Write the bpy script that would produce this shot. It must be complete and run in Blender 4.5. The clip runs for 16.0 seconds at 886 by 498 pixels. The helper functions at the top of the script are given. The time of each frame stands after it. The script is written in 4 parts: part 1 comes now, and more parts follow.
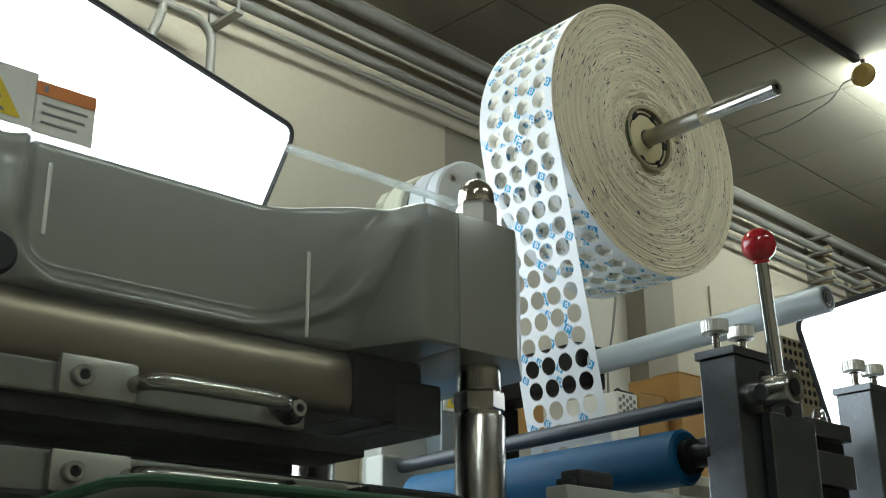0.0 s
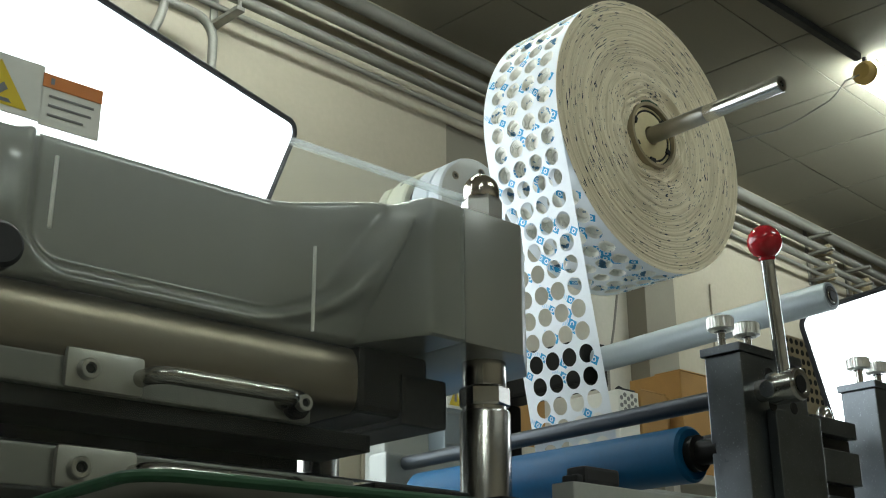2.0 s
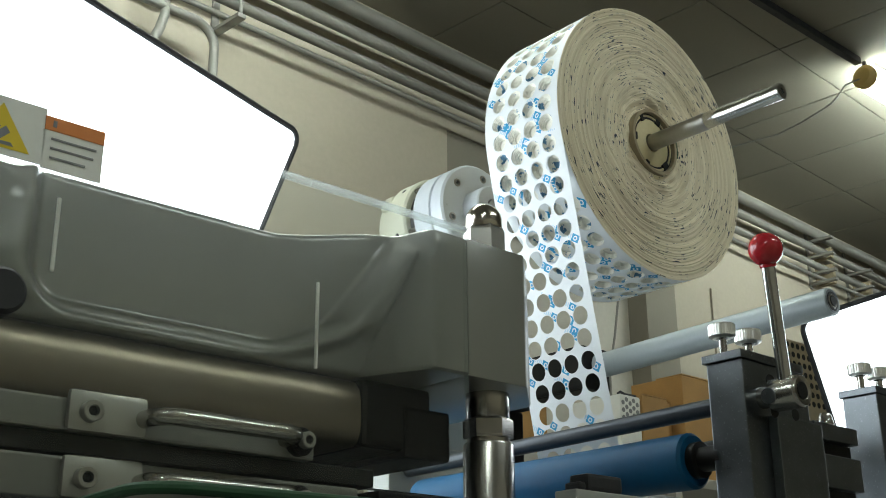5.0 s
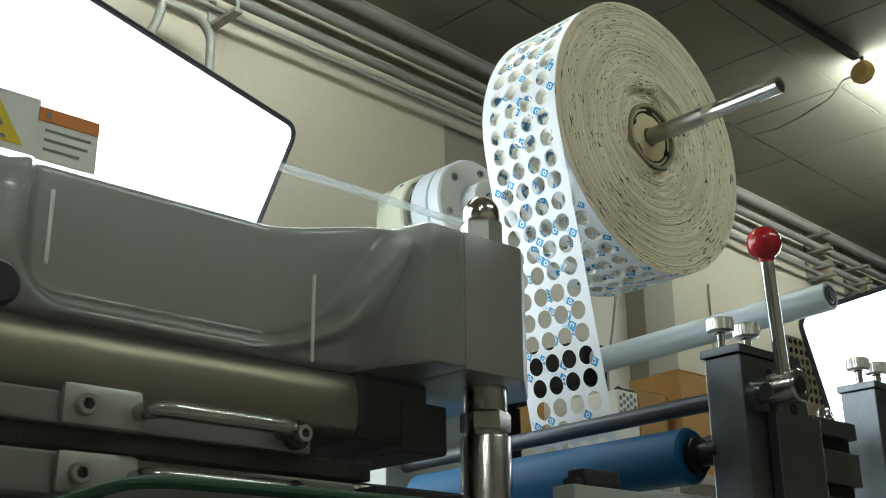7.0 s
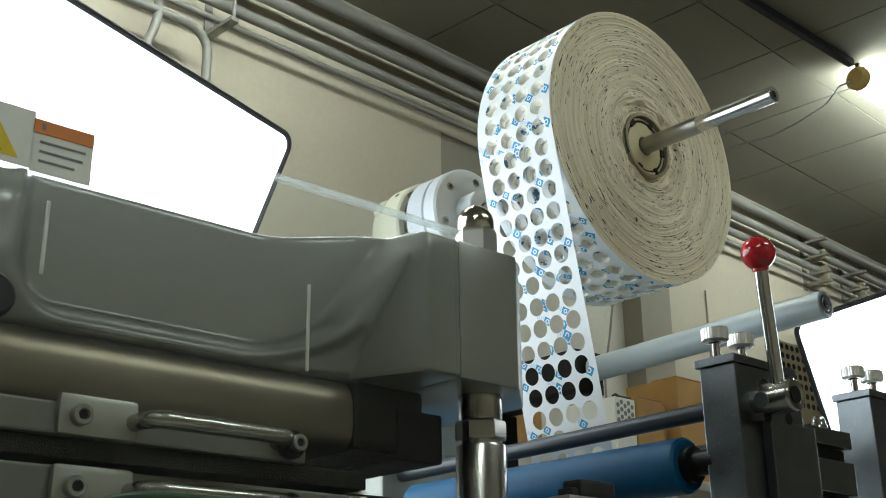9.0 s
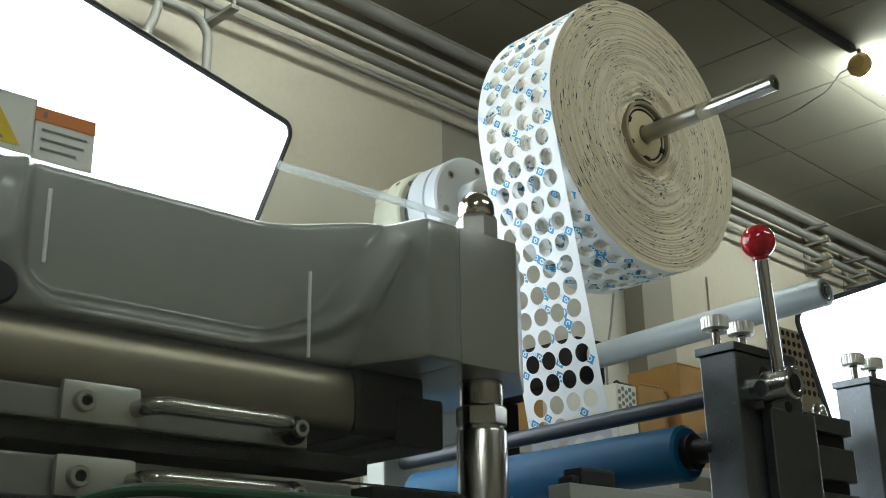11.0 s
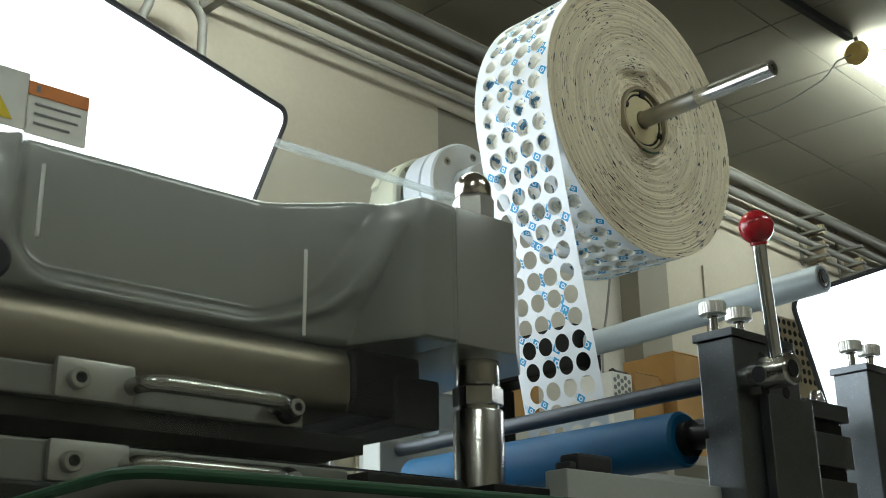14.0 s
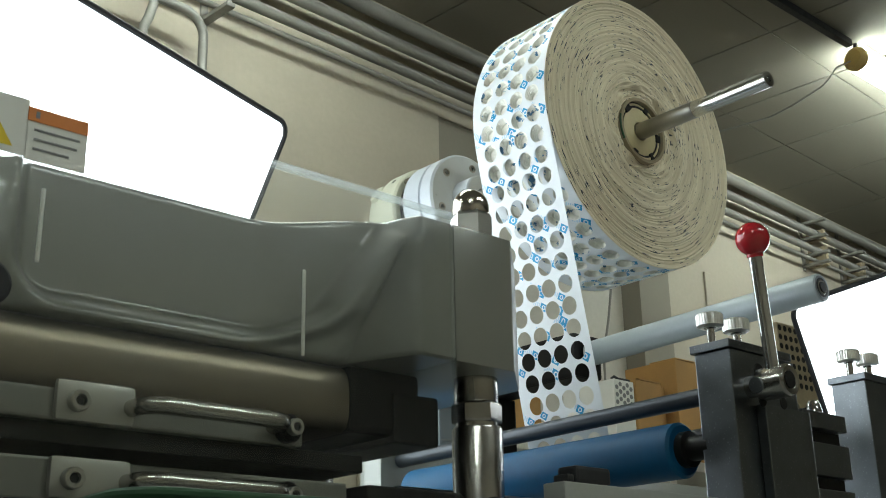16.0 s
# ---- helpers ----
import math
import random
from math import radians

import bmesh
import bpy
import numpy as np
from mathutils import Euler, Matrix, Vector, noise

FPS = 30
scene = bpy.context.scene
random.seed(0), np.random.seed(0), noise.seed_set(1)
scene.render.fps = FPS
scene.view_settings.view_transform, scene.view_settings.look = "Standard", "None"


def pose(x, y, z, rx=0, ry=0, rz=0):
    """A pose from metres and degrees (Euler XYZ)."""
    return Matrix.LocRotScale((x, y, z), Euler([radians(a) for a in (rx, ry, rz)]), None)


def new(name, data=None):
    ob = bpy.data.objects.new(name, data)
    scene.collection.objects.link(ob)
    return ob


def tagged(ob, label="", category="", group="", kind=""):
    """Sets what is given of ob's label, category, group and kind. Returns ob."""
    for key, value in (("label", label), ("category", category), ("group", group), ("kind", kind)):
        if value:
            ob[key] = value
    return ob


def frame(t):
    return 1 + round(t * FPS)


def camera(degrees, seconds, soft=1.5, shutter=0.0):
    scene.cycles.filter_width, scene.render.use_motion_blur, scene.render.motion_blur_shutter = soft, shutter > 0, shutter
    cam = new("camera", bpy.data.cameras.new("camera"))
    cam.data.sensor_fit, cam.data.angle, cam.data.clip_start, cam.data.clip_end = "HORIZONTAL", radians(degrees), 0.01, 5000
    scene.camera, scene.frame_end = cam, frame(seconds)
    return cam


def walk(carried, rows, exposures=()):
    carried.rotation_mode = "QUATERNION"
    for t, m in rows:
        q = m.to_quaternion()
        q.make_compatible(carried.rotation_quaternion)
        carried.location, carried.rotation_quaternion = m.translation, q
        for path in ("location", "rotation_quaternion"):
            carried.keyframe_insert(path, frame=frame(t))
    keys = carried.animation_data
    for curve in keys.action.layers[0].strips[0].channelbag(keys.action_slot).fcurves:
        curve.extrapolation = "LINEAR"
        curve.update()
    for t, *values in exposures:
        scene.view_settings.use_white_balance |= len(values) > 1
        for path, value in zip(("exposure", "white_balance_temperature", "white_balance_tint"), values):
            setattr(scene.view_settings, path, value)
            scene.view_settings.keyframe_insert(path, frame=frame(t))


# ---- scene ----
cam = camera(42.0, 16.0, soft=1.0, shutter=0.7)
walk(cam, [
    (0.0, pose(0.0031, -0.0063, 0.9985, 109.474, 0.311, -41.969)),
    (0.5, pose(0.0002, -0.0030, 0.9970, 109.340, 0.208, -41.868)),
    (1.0, pose(0.0010, 0.0017, 0.9965, 109.211, 0.262, -41.953)),
    (1.5, pose(0.0022, 0.0036, 0.9958, 109.058, 0.245, -42.070)),
    (2.0, pose(0.0014, -0.0003, 0.9977, 109.398, 0.281, -42.009)),
    (2.5, pose(-0.0005, -0.0058, 1.0007, 109.604, 0.379, -41.877)),
    (3.0, pose(0.0008, -0.0058, 1.0008, 109.552, 0.760, -41.859)),
    (3.5, pose(0.0046, 0.0020, 0.9972, 109.261, 0.472, -41.966)),
    (4.0, pose(-0.0005, -0.0038, 0.9998, 109.575, 0.486, -41.984)),
    (6.5, pose(-0.0049, -0.0032, 0.9997, 109.584, 0.461, -41.848)),
    (7.0, pose(0.0000, 0.0000, 1.0000, 109.401, 0.519, -42.017)),
    (7.5, pose(-0.0024, -0.0002, 1.0017, 109.585, 0.517, -41.997)),
    (8.0, pose(-0.0036, -0.0014, 1.0016, 109.650, 0.455, -41.953)),
    (8.5, pose(-0.0012, -0.0028, 1.0021, 109.588, 0.521, -41.909)),
    (9.0, pose(-0.0007, -0.0047, 1.0032, 109.705, 0.727, -42.062)),
    (9.5, pose(-0.0014, -0.0043, 1.0028, 109.156, 0.720, -41.993)),
    (12.0, pose(-0.0023, -0.0095, 1.0057, 108.944, 0.909, -42.007)),
    (12.5, pose(0.0021, -0.0059, 1.0045, 108.606, 0.748, -42.217)),
    (13.0, pose(0.0010, -0.0057, 1.0052, 108.685, 0.831, -42.091)),
    (13.5, pose(0.0023, -0.0044, 1.0044, 108.582, 0.969, -42.067)),
    (14.0, pose(0.0022, -0.0014, 1.0032, 108.502, 0.838, -42.174)),
    (14.5, pose(-0.0016, -0.0010, 1.0029, 108.580, 0.867, -41.974)),
    (15.0, pose(0.0014, -0.0010, 1.0043, 108.631, 0.971, -42.057)),
    (15.5, pose(0.0008, -0.0065, 1.0063, 108.776, 1.092, -42.037)),
    (16.0, pose(-0.0009, -0.0112, 1.0075, 108.809, 1.107, -41.942)),
])

# ---- world and light ----
world = bpy.data.worlds.new("world")
scene.world = world
world.use_nodes = True
world.node_tree.nodes["Background"].inputs[0].default_value = (0.9, 0.95, 1.0, 1)
world.node_tree.nodes["Background"].inputs[1].default_value = 0.05
scene.view_settings.exposure = 0.0
SOFTBOX_GLOW = 5.3
TUBE_GLOW = 33.0


# ---- materials ----
def nodes_of(name):
    m = bpy.data.materials.new(name)
    m.use_nodes = True
    nt = m.node_tree
    return m, nt, nt.nodes["Principled BSDF"]


def add(nt, kind, **inputs):
    n = nt.nodes.new(kind)
    for key, value in inputs.items():
        n.inputs[key].default_value = value
    return n


def ramp_between(nt, fac, low, high, a, b):
    r = nt.nodes.new("ShaderNodeValToRGB")
    r.color_ramp.elements[0].position, r.color_ramp.elements[1].position = low, high
    r.color_ramp.elements[0].color, r.color_ramp.elements[1].color = (*a, 1), (*b, 1)
    nt.links.new(fac, r.inputs[0])
    return r.outputs[0]


def surface(name, colour, rough=0.5, metal=0.0, vary=0.12, scale=30.0, bump=0.05, stretch=(1, 1, 1), fine=220.0, coat=0.0, rough_vary=0.1):
    """Paint, metal, paper or plastic with stains at a large scale and grain at a fine one."""
    m, nt, bsdf = nodes_of(name)
    coord = nt.nodes.new("ShaderNodeTexCoord")
    mapping = nt.nodes.new("ShaderNodeMapping")
    mapping.inputs["Scale"].default_value = stretch
    nt.links.new(coord.outputs["Object"], mapping.inputs[0])
    big = add(nt, "ShaderNodeTexNoise", Scale=scale, Detail=4.0)
    small = add(nt, "ShaderNodeTexNoise", Scale=fine, Detail=2.0)
    for n in (big, small):
        nt.links.new(mapping.outputs[0], n.inputs["Vector"])
    both = add(nt, "ShaderNodeMath")
    both.operation = "MULTIPLY_ADD"
    both.inputs[1].default_value = 0.4
    nt.links.new(small.outputs[0], both.inputs[0])
    nt.links.new(big.outputs[0], both.inputs[2])
    dark = tuple(c * (1 - vary) for c in colour)
    light = tuple(min(1, c * (1 + vary)) for c in colour)
    nt.links.new(ramp_between(nt, both.outputs[0], 0.45, 0.95, dark, light), bsdf.inputs["Base Color"])
    rr = add(nt, "ShaderNodeMapRange")
    rr.inputs["From Min"].default_value, rr.inputs["From Max"].default_value = 0.4, 1.0
    rr.inputs["To Min"].default_value, rr.inputs["To Max"].default_value = max(0.02, rough - rough_vary), min(1, rough + rough_vary)
    nt.links.new(both.outputs[0], rr.inputs[0])
    nt.links.new(rr.outputs[0], bsdf.inputs["Roughness"])
    bsdf.inputs["Metallic"].default_value = metal
    if coat:
        bsdf.inputs["Coat Weight"].default_value = coat
        bsdf.inputs["Coat Roughness"].default_value = 0.7 * rough
    if bump:
        b = add(nt, "ShaderNodeBump", Strength=bump, Distance=0.002)
        nt.links.new(both.outputs[0], b.inputs["Height"])
        nt.links.new(b.outputs[0], bsdf.inputs["Normal"])
    return m


def glow(name, colour, strength):
    m, nt, bsdf = nodes_of(name)
    bsdf.inputs["Base Color"].default_value = (*colour, 1)
    bsdf.inputs["Emission Color"].default_value = (*colour, 1)
    bsdf.inputs["Emission Strength"].default_value = strength
    return m


def clear_sheet(name, tint, rough, dull=0.03):
    """Clear plastic sheet: see-through, with gloss by the angle."""
    m, nt, bsdf = nodes_of(name)
    nt.nodes.remove(bsdf)
    out = nt.nodes["Material Output"]
    clear = nt.nodes.new("ShaderNodeBsdfTransparent")
    clear.inputs[0].default_value = (*tint, 1)
    gloss = nt.nodes.new("ShaderNodeBsdfGlossy")
    gloss.inputs["Roughness"].default_value = rough
    facing = add(nt, "ShaderNodeLayerWeight", Blend=0.5)
    steep = nt.nodes.new("ShaderNodeMath")
    steep.operation = "POWER"
    steep.inputs[1].default_value = 4.0
    nt.links.new(facing.outputs["Facing"], steep.inputs[0])
    fres = nt.nodes.new("ShaderNodeMath")
    fres.operation = "MULTIPLY_ADD"
    fres.inputs[1].default_value, fres.inputs[2].default_value = 0.3, 0.012
    nt.links.new(steep.outputs[0], fres.inputs[0])
    mix = nt.nodes.new("ShaderNodeMixShader")
    haze = nt.nodes.new("ShaderNodeBsdfTranslucent")
    haze.inputs[0].default_value = (0.75, 0.77, 0.75, 1)
    scuffs = add(nt, "ShaderNodeTexNoise", Scale=14.0, Detail=5.0)
    some = add(nt, "ShaderNodeMapRange")
    some.inputs["From Min"].default_value, some.inputs["From Max"].default_value = 0.35, 0.75
    some.inputs["To Min"].default_value, some.inputs["To Max"].default_value = dull, dull * 2.5
    nt.links.new(scuffs.outputs[0], some.inputs[0])
    base = nt.nodes.new("ShaderNodeMixShader")
    nt.links.new(some.outputs[0], base.inputs[0])
    nt.links.new(clear.outputs[0], base.inputs[1])
    nt.links.new(haze.outputs[0], base.inputs[2])
    nt.links.new(fres.outputs[0], mix.inputs[0])
    nt.links.new(base.outputs[0], mix.inputs[1])
    nt.links.new(gloss.outputs[0], mix.inputs[2])
    nt.links.new(mix.outputs[0], out.inputs[0])
    return m


def wound_paper(name):
    """Edge of a wound paper roll: thin rings, with short dark dashes where print meets the cut edge."""
    m, nt, bsdf = nodes_of(name)
    coord = nt.nodes.new("ShaderNodeTexCoord")
    sep = nt.nodes.new("ShaderNodeSeparateXYZ")
    nt.links.new(coord.outputs["Object"], sep.inputs[0])

    def maths(op, a, b=None):
        n = nt.nodes.new("ShaderNodeMath")
        n.operation = op
        for i, v in enumerate((a, b)):
            if v is None:
                continue
            if isinstance(v, float):
                n.inputs[i].default_value = v
            else:
                nt.links.new(v, n.inputs[i])
        return n.outputs[0]
    x, z = sep.outputs["X"], sep.outputs["Z"]
    radius = maths("SQRT", maths("ADD", maths("MULTIPLY", x, x), maths("MULTIPLY", z, z)))
    angle = maths("ARCTAN2", z, x)

    def polar(ka, kr, detail):
        c = nt.nodes.new("ShaderNodeCombineXYZ")
        nt.links.new(maths("MULTIPLY", angle, ka), c.inputs[0])
        nt.links.new(maths("MULTIPLY", radius, kr), c.inputs[1])
        n = add(nt, "ShaderNodeTexNoise", Scale=1.0, Detail=detail)
        nt.links.new(c.outputs[0], n.inputs["Vector"])
        return n.outputs[0]
    rings = polar(1.2, 900.0, 3.0)
    broad = polar(0.7, 70.0, 2.0)
    dashes = polar(9.0, 640.0, 1.0)
    patches = polar(1.6, 26.0, 2.0)
    base = ramp_between(nt, rings, 0.3, 0.7, (0.76, 0.66, 0.48), (0.95, 0.87, 0.69))
    tone = ramp_between(nt, broad, 0.3, 0.7, (0.80, 0.78, 0.75), (1.0, 1.0, 1.0))
    mix = nt.nodes.new("ShaderNodeMix")
    mix.data_type, mix.blend_type = "RGBA", "MULTIPLY"
    mix.inputs[0].default_value = 1.0
    nt.links.new(base, mix.inputs[6])
    nt.links.new(tone, mix.inputs[7])
    thresh = maths("ADD", dashes, maths("MULTIPLY", patches, 0.38))
    ink = ramp_between(nt, thresh, 0.848, 0.868, (0, 0, 0), (1, 1, 1))
    inked = nt.nodes.new("ShaderNodeMix")
    inked.data_type = "RGBA"
    inked.inputs[7].default_value = (0.035, 0.045, 0.07, 1)
    nt.links.new(ink, inked.inputs[0])
    nt.links.new(mix.outputs[2], inked.inputs[6])
    nt.links.new(inked.outputs[2], bsdf.inputs["Base Color"])
    bsdf.inputs["Roughness"].default_value = 0.8
    b = add(nt, "ShaderNodeBump", Strength=0.35, Distance=0.0008)
    nt.links.new(rings, b.inputs["Height"])
    nt.links.new(b.outputs[0], bsdf.inputs["Normal"])
    return m


M_WALL = surface("painted plaster", (0.44, 0.392, 0.307), 0.8, 0, 0.08, 1.6, 0.15, fine=60)
M_WALL_GREY = surface("grey plaster", (0.60, 0.57, 0.50), 0.75, 0, 0.1, 2.0, 0.15, fine=60)
M_COLUMN = surface("dark grey paint", (0.24, 0.215, 0.17), 0.7, 0, 0.1, 3.0, 0.1)
M_CORE = surface("brown core board", (0.34, 0.28, 0.18), 0.8, 0, 0.15, 40, 0.1)
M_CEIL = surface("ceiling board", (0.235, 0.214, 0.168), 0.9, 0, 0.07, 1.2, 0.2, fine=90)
M_FLOOR = surface("concrete floor", (0.28, 0.28, 0.27), 0.6, 0, 0.2, 1.5, 0.1)
M_PIPE = surface("grey pipe", (0.25, 0.24, 0.215), 0.5, 0.15, 0.1, 8, 0.03)
M_CAST = surface("grey machine paint", (0.20, 0.197, 0.171), 0.30, 0, 0.03, 5, 0.0, fine=25.0, coat=0.7, rough_vary=0.0)
M_BEAM = surface("dark polished steel", (0.20, 0.168, 0.125), 0.36, 0.85, 0.10, 9, 0.0, stretch=(0.2, 1, 5), rough_vary=0.03)
M_BED = surface("light grey machine paint", (0.36, 0.37, 0.345), 0.4, 0, 0.08, 10, 0.05)
M_CASE = surface("blue-grey case paint", (0.16, 0.19, 0.21), 0.45, 0, 0.08, 14, 0.02)
M_SHELF = surface("dull brown-grey sheet", (0.42, 0.40, 0.35), 0.5, 0, 0.10, 14, 0.0)
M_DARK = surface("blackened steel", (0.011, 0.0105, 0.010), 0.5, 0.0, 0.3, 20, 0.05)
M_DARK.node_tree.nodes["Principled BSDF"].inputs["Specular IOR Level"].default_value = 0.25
M_STEEL = surface("brushed steel", (0.40, 0.385, 0.355), 0.22, 1, 0.03, 3, 0.0, fine=40, rough_vary=0.015)
M_STEEL_DARK = surface("dark ground steel", (0.175, 0.190, 0.202), 0.33, 1, 0.10, 50, 0.008, fine=500, rough_vary=0.06)
def speckle(m, light, scale, threshold):
    """Small pale specks of bare metal and dust on a surface."""
    nt = m.node_tree
    bsdf = nt.nodes["Principled BSDF"]
    old = bsdf.inputs["Base Color"].links[0].from_socket
    coord = nt.nodes.new("ShaderNodeTexCoord")
    spots = add(nt, "ShaderNodeTexNoise", Scale=scale, Detail=1.0)
    nt.links.new(coord.outputs["Object"], spots.inputs["Vector"])
    mask = ramp_between(nt, spots.outputs[0], threshold, threshold + 0.03, (0, 0, 0), (1, 1, 1))
    mix = nt.nodes.new("ShaderNodeMix")
    mix.data_type = "RGBA"
    nt.links.new(mask, mix.inputs[0])
    nt.links.new(old, mix.inputs[6])
    mix.inputs[7].default_value = (*light, 1)
    nt.links.new(mix.outputs[2], bsdf.inputs["Base Color"])


speckle(M_STEEL_DARK, (0.29, 0.31, 0.32), 520.0, 0.69)
M_BRIGHT = surface("satin bright steel", (0.85, 0.84, 0.80), 0.33, 1, 0.03, 12, 0.0, rough_vary=0.03)
M_NICKEL = surface("nickel plate", (0.62, 0.57, 0.50), 0.17, 1, 0.04, 15, 0.0, rough_vary=0.03)
M_PLATE = surface("satin pale steel", (0.40, 0.385, 0.35), 0.42, 0.6, 0.06, 30, 0.02)
M_DIE = surface("dull die steel", (0.20, 0.195, 0.172), 0.5, 0.3, 0.12, 14, 0.05)
M_SATIN = surface("satin steel", (0.42, 0.41, 0.38), 0.34, 1, 0.08, 20, 0.0, fine=300, rough_vary=0.06)
M_CHROME = surface("chrome", (0.62, 0.62, 0.61), 0.12, 1, 0.04, 15, 0.0, rough_vary=0.03)
M_ROLLER = surface("grey anodised tube", (0.34, 0.385, 0.40), 0.45, 0.15, 0.06, 9, 0.02)
M_BAR = surface("dark steel bar", (0.045, 0.052, 0.06), 0.4, 0.5, 0.15, 14, 0.03)
M_BLUE = surface("blue rubber", (0.003, 0.082, 0.19), 0.5, 0, 0.12, 18, 0.05)
M_BLUE.node_tree.nodes["Principled BSDF"].inputs["Specular IOR Level"].default_value = 0.25
M_RED = surface("red ball plastic", (0.42, 0.012, 0.02), 0.16, 0, 0.06, 30, 0.0, coat=0.4)
M_PAPER = surface("white paper", (0.73, 0.765, 0.785), 0.5, 0, 0.02, 40, 0.0)
M_CREAM = surface("cream plastic", (0.62, 0.53, 0.31), 0.45, 0, 0.08, 30, 0.02)
M_WIND = wound_paper("wound paper edge")


def printed_layers(name):
    """Cream paper layers below, with torn bits of blue print."""
    m = surface(name, (0.84, 0.83, 0.76), 0.8, 0, 0.08, 300, 0.3)
    nt = m.node_tree
    bsdf = nt.nodes["Principled BSDF"]
    old = bsdf.inputs["Base Color"].links[0].from_socket
    spots = add(nt, "ShaderNodeTexNoise", Scale=85.0, Detail=3.0)
    coord = nt.nodes.new("ShaderNodeTexCoord")
    nt.links.new(coord.outputs["Object"], spots.inputs["Vector"])
    mask = ramp_between(nt, spots.outputs[0], 0.60, 0.63, (0, 0, 0), (1, 1, 1))
    mix = nt.nodes.new("ShaderNodeMix")
    mix.data_type = "RGBA"
    nt.links.new(mask, mix.inputs[0])
    nt.links.new(old, mix.inputs[6])
    mix.inputs[7].default_value = (0.10, 0.24, 0.38, 1)
    nt.links.new(mix.outputs[2], bsdf.inputs["Base Color"])
    return m


M_LAYERS = printed_layers("printed paper layers")
M_INK = surface("blue print", (0.002, 0.27, 0.52), 0.5, 0, 0.05, 60, 0)
M_INK_PALE = surface("pale blue print", (0.42, 0.60, 0.74), 0.5, 0, 0.05, 60, 0)
M_COVER = clear_sheet("clear acrylic", (0.97, 0.98, 0.97), 0.2, 0.02)
M_EDGE = clear_sheet("acrylic edge", (0.82, 0.85, 0.85), 0.2, 0.16)
M_GREEN = surface("green edging", (0.008, 0.060, 0.020), 0.55, 0, 0.1, 40, 0.02)
M_BLACK = surface("black fabric trim", (0.015, 0.015, 0.017), 0.6, 0, 0.2, 60, 0.1)
M_SOFT = glow("softbox diffuser", (0.86, 0.95, 1.0), SOFTBOX_GLOW)
M_TUBE = glow("lamp tube", (0.862, 0.98, 0.938), TUBE_GLOW)
M_DAY = glow("daylit frosted glass", (0.86, 0.95, 1.0), 1.0)
M_YELLOW = surface("warning yellow", (0.75, 0.55, 0.02), 0.5, 0, 0.03, 40, 0)
M_ORANGE = surface("warning orange", (0.70, 0.22, 0.04), 0.5, 0, 0.03, 40, 0)
M_LABEL = surface("label white", (0.80, 0.79, 0.74), 0.5, 0, 0.03, 40, 0)
M_PRINT = surface("label print", (0.22, 0.22, 0.22), 0.6, 0, 0.03, 40, 0)
M_CARD = surface("cardboard", (0.45, 0.25, 0.085), 0.85, 0, 0.12, 9, 0.1)
M_BRASS = surface("lamp cap", (0.55, 0.38, 0.12), 0.5, 0.0, 0.1, 20, 0.02)
M_CLUTCH = surface("pale blue-grey paint", (0.56, 0.60, 0.64), 0.35, 0.1, 0.04, 20, 0.02)
M_IVORY = surface("ivory paint", (0.60, 0.60, 0.47), 0.45, 0, 0.06, 20, 0.02)


# ---- building helpers ----
def part(name, bm, material, parent=None, label="", smooth=False):
    me = bpy.data.meshes.new(name)
    bm.normal_update()
    bm.to_mesh(me)
    bm.free()
    for m in (material if isinstance(material, (list, tuple)) else [material]):
        me.materials.append(m)
    if smooth:
        me.shade_smooth()
        me.set_sharp_from_angle(angle=radians(35))
    ob = new(name, me)
    if parent is not None:
        ob.parent = parent
    if label:
        ob["label"] = label
    return ob


def thing(name, label, category, at=(0, 0, 0), group="", kind=""):
    ob = new(name)
    ob.location = at
    return tagged(ob, label, category, group, kind)


def box(bm, x0, x1, y0, y1, z0, z1, bevel=0.0, index=0):
    r = bmesh.ops.create_cube(bm, size=1, matrix=Matrix.Translation(((x0 + x1) / 2, (y0 + y1) / 2, (z0 + z1) / 2)) @ Matrix.Diagonal((x1 - x0, y1 - y0, z1 - z0, 1)))
    faces = {f for v in r["verts"] for f in v.link_faces}
    for f in faces:
        f.material_index = index
    if bevel:
        edges = {e for f in faces for e in f.edges}
        bmesh.ops.bevel(bm, geom=list(edges), offset=bevel, segments=2, profile=0.6, affect="EDGES")
    return bm


def boxed(x0, x1, y0, y1, z0, z1, bevel=0.0):
    return box(bmesh.new(), x0, x1, y0, y1, z0, z1, bevel)


AXIS = {"x": Matrix.Rotation(radians(90), 4, "Y"), "y": Matrix.Rotation(radians(-90), 4, "X"), "z": Matrix.Identity(4)}


def lathe(bm, profile, axis="z", at=(0, 0, 0), seg=48, index=0, phase=0.0):
    """Turn (radius, height) pairs about an axis through at."""
    m = Matrix.Translation(at) @ AXIS[axis]
    rings = []
    for r, h in profile:
        if r < 1e-6:
            rings.append([bm.verts.new(m @ Vector((0, 0, h)))])
        else:
            rings.append([bm.verts.new(m @ Vector((r * math.cos(2 * math.pi * (i + phase) / seg), r * math.sin(2 * math.pi * (i + phase) / seg), h))) for i in range(seg)])
    for a, b in zip(rings, rings[1:]):
        for i in range(seg):
            j = (i + 1) % seg
            if len(a) == 1 and len(b) == 1:
                continue
            if len(a) == 1:
                f = bm.faces.new((a[0], b[j], b[i]))
            elif len(b) == 1:
                f = bm.faces.new((a[i], a[j], b[0]))
            else:
                f = bm.faces.new((a[i], a[j], b[j], b[i]))
            f.material_index = index
    return bm


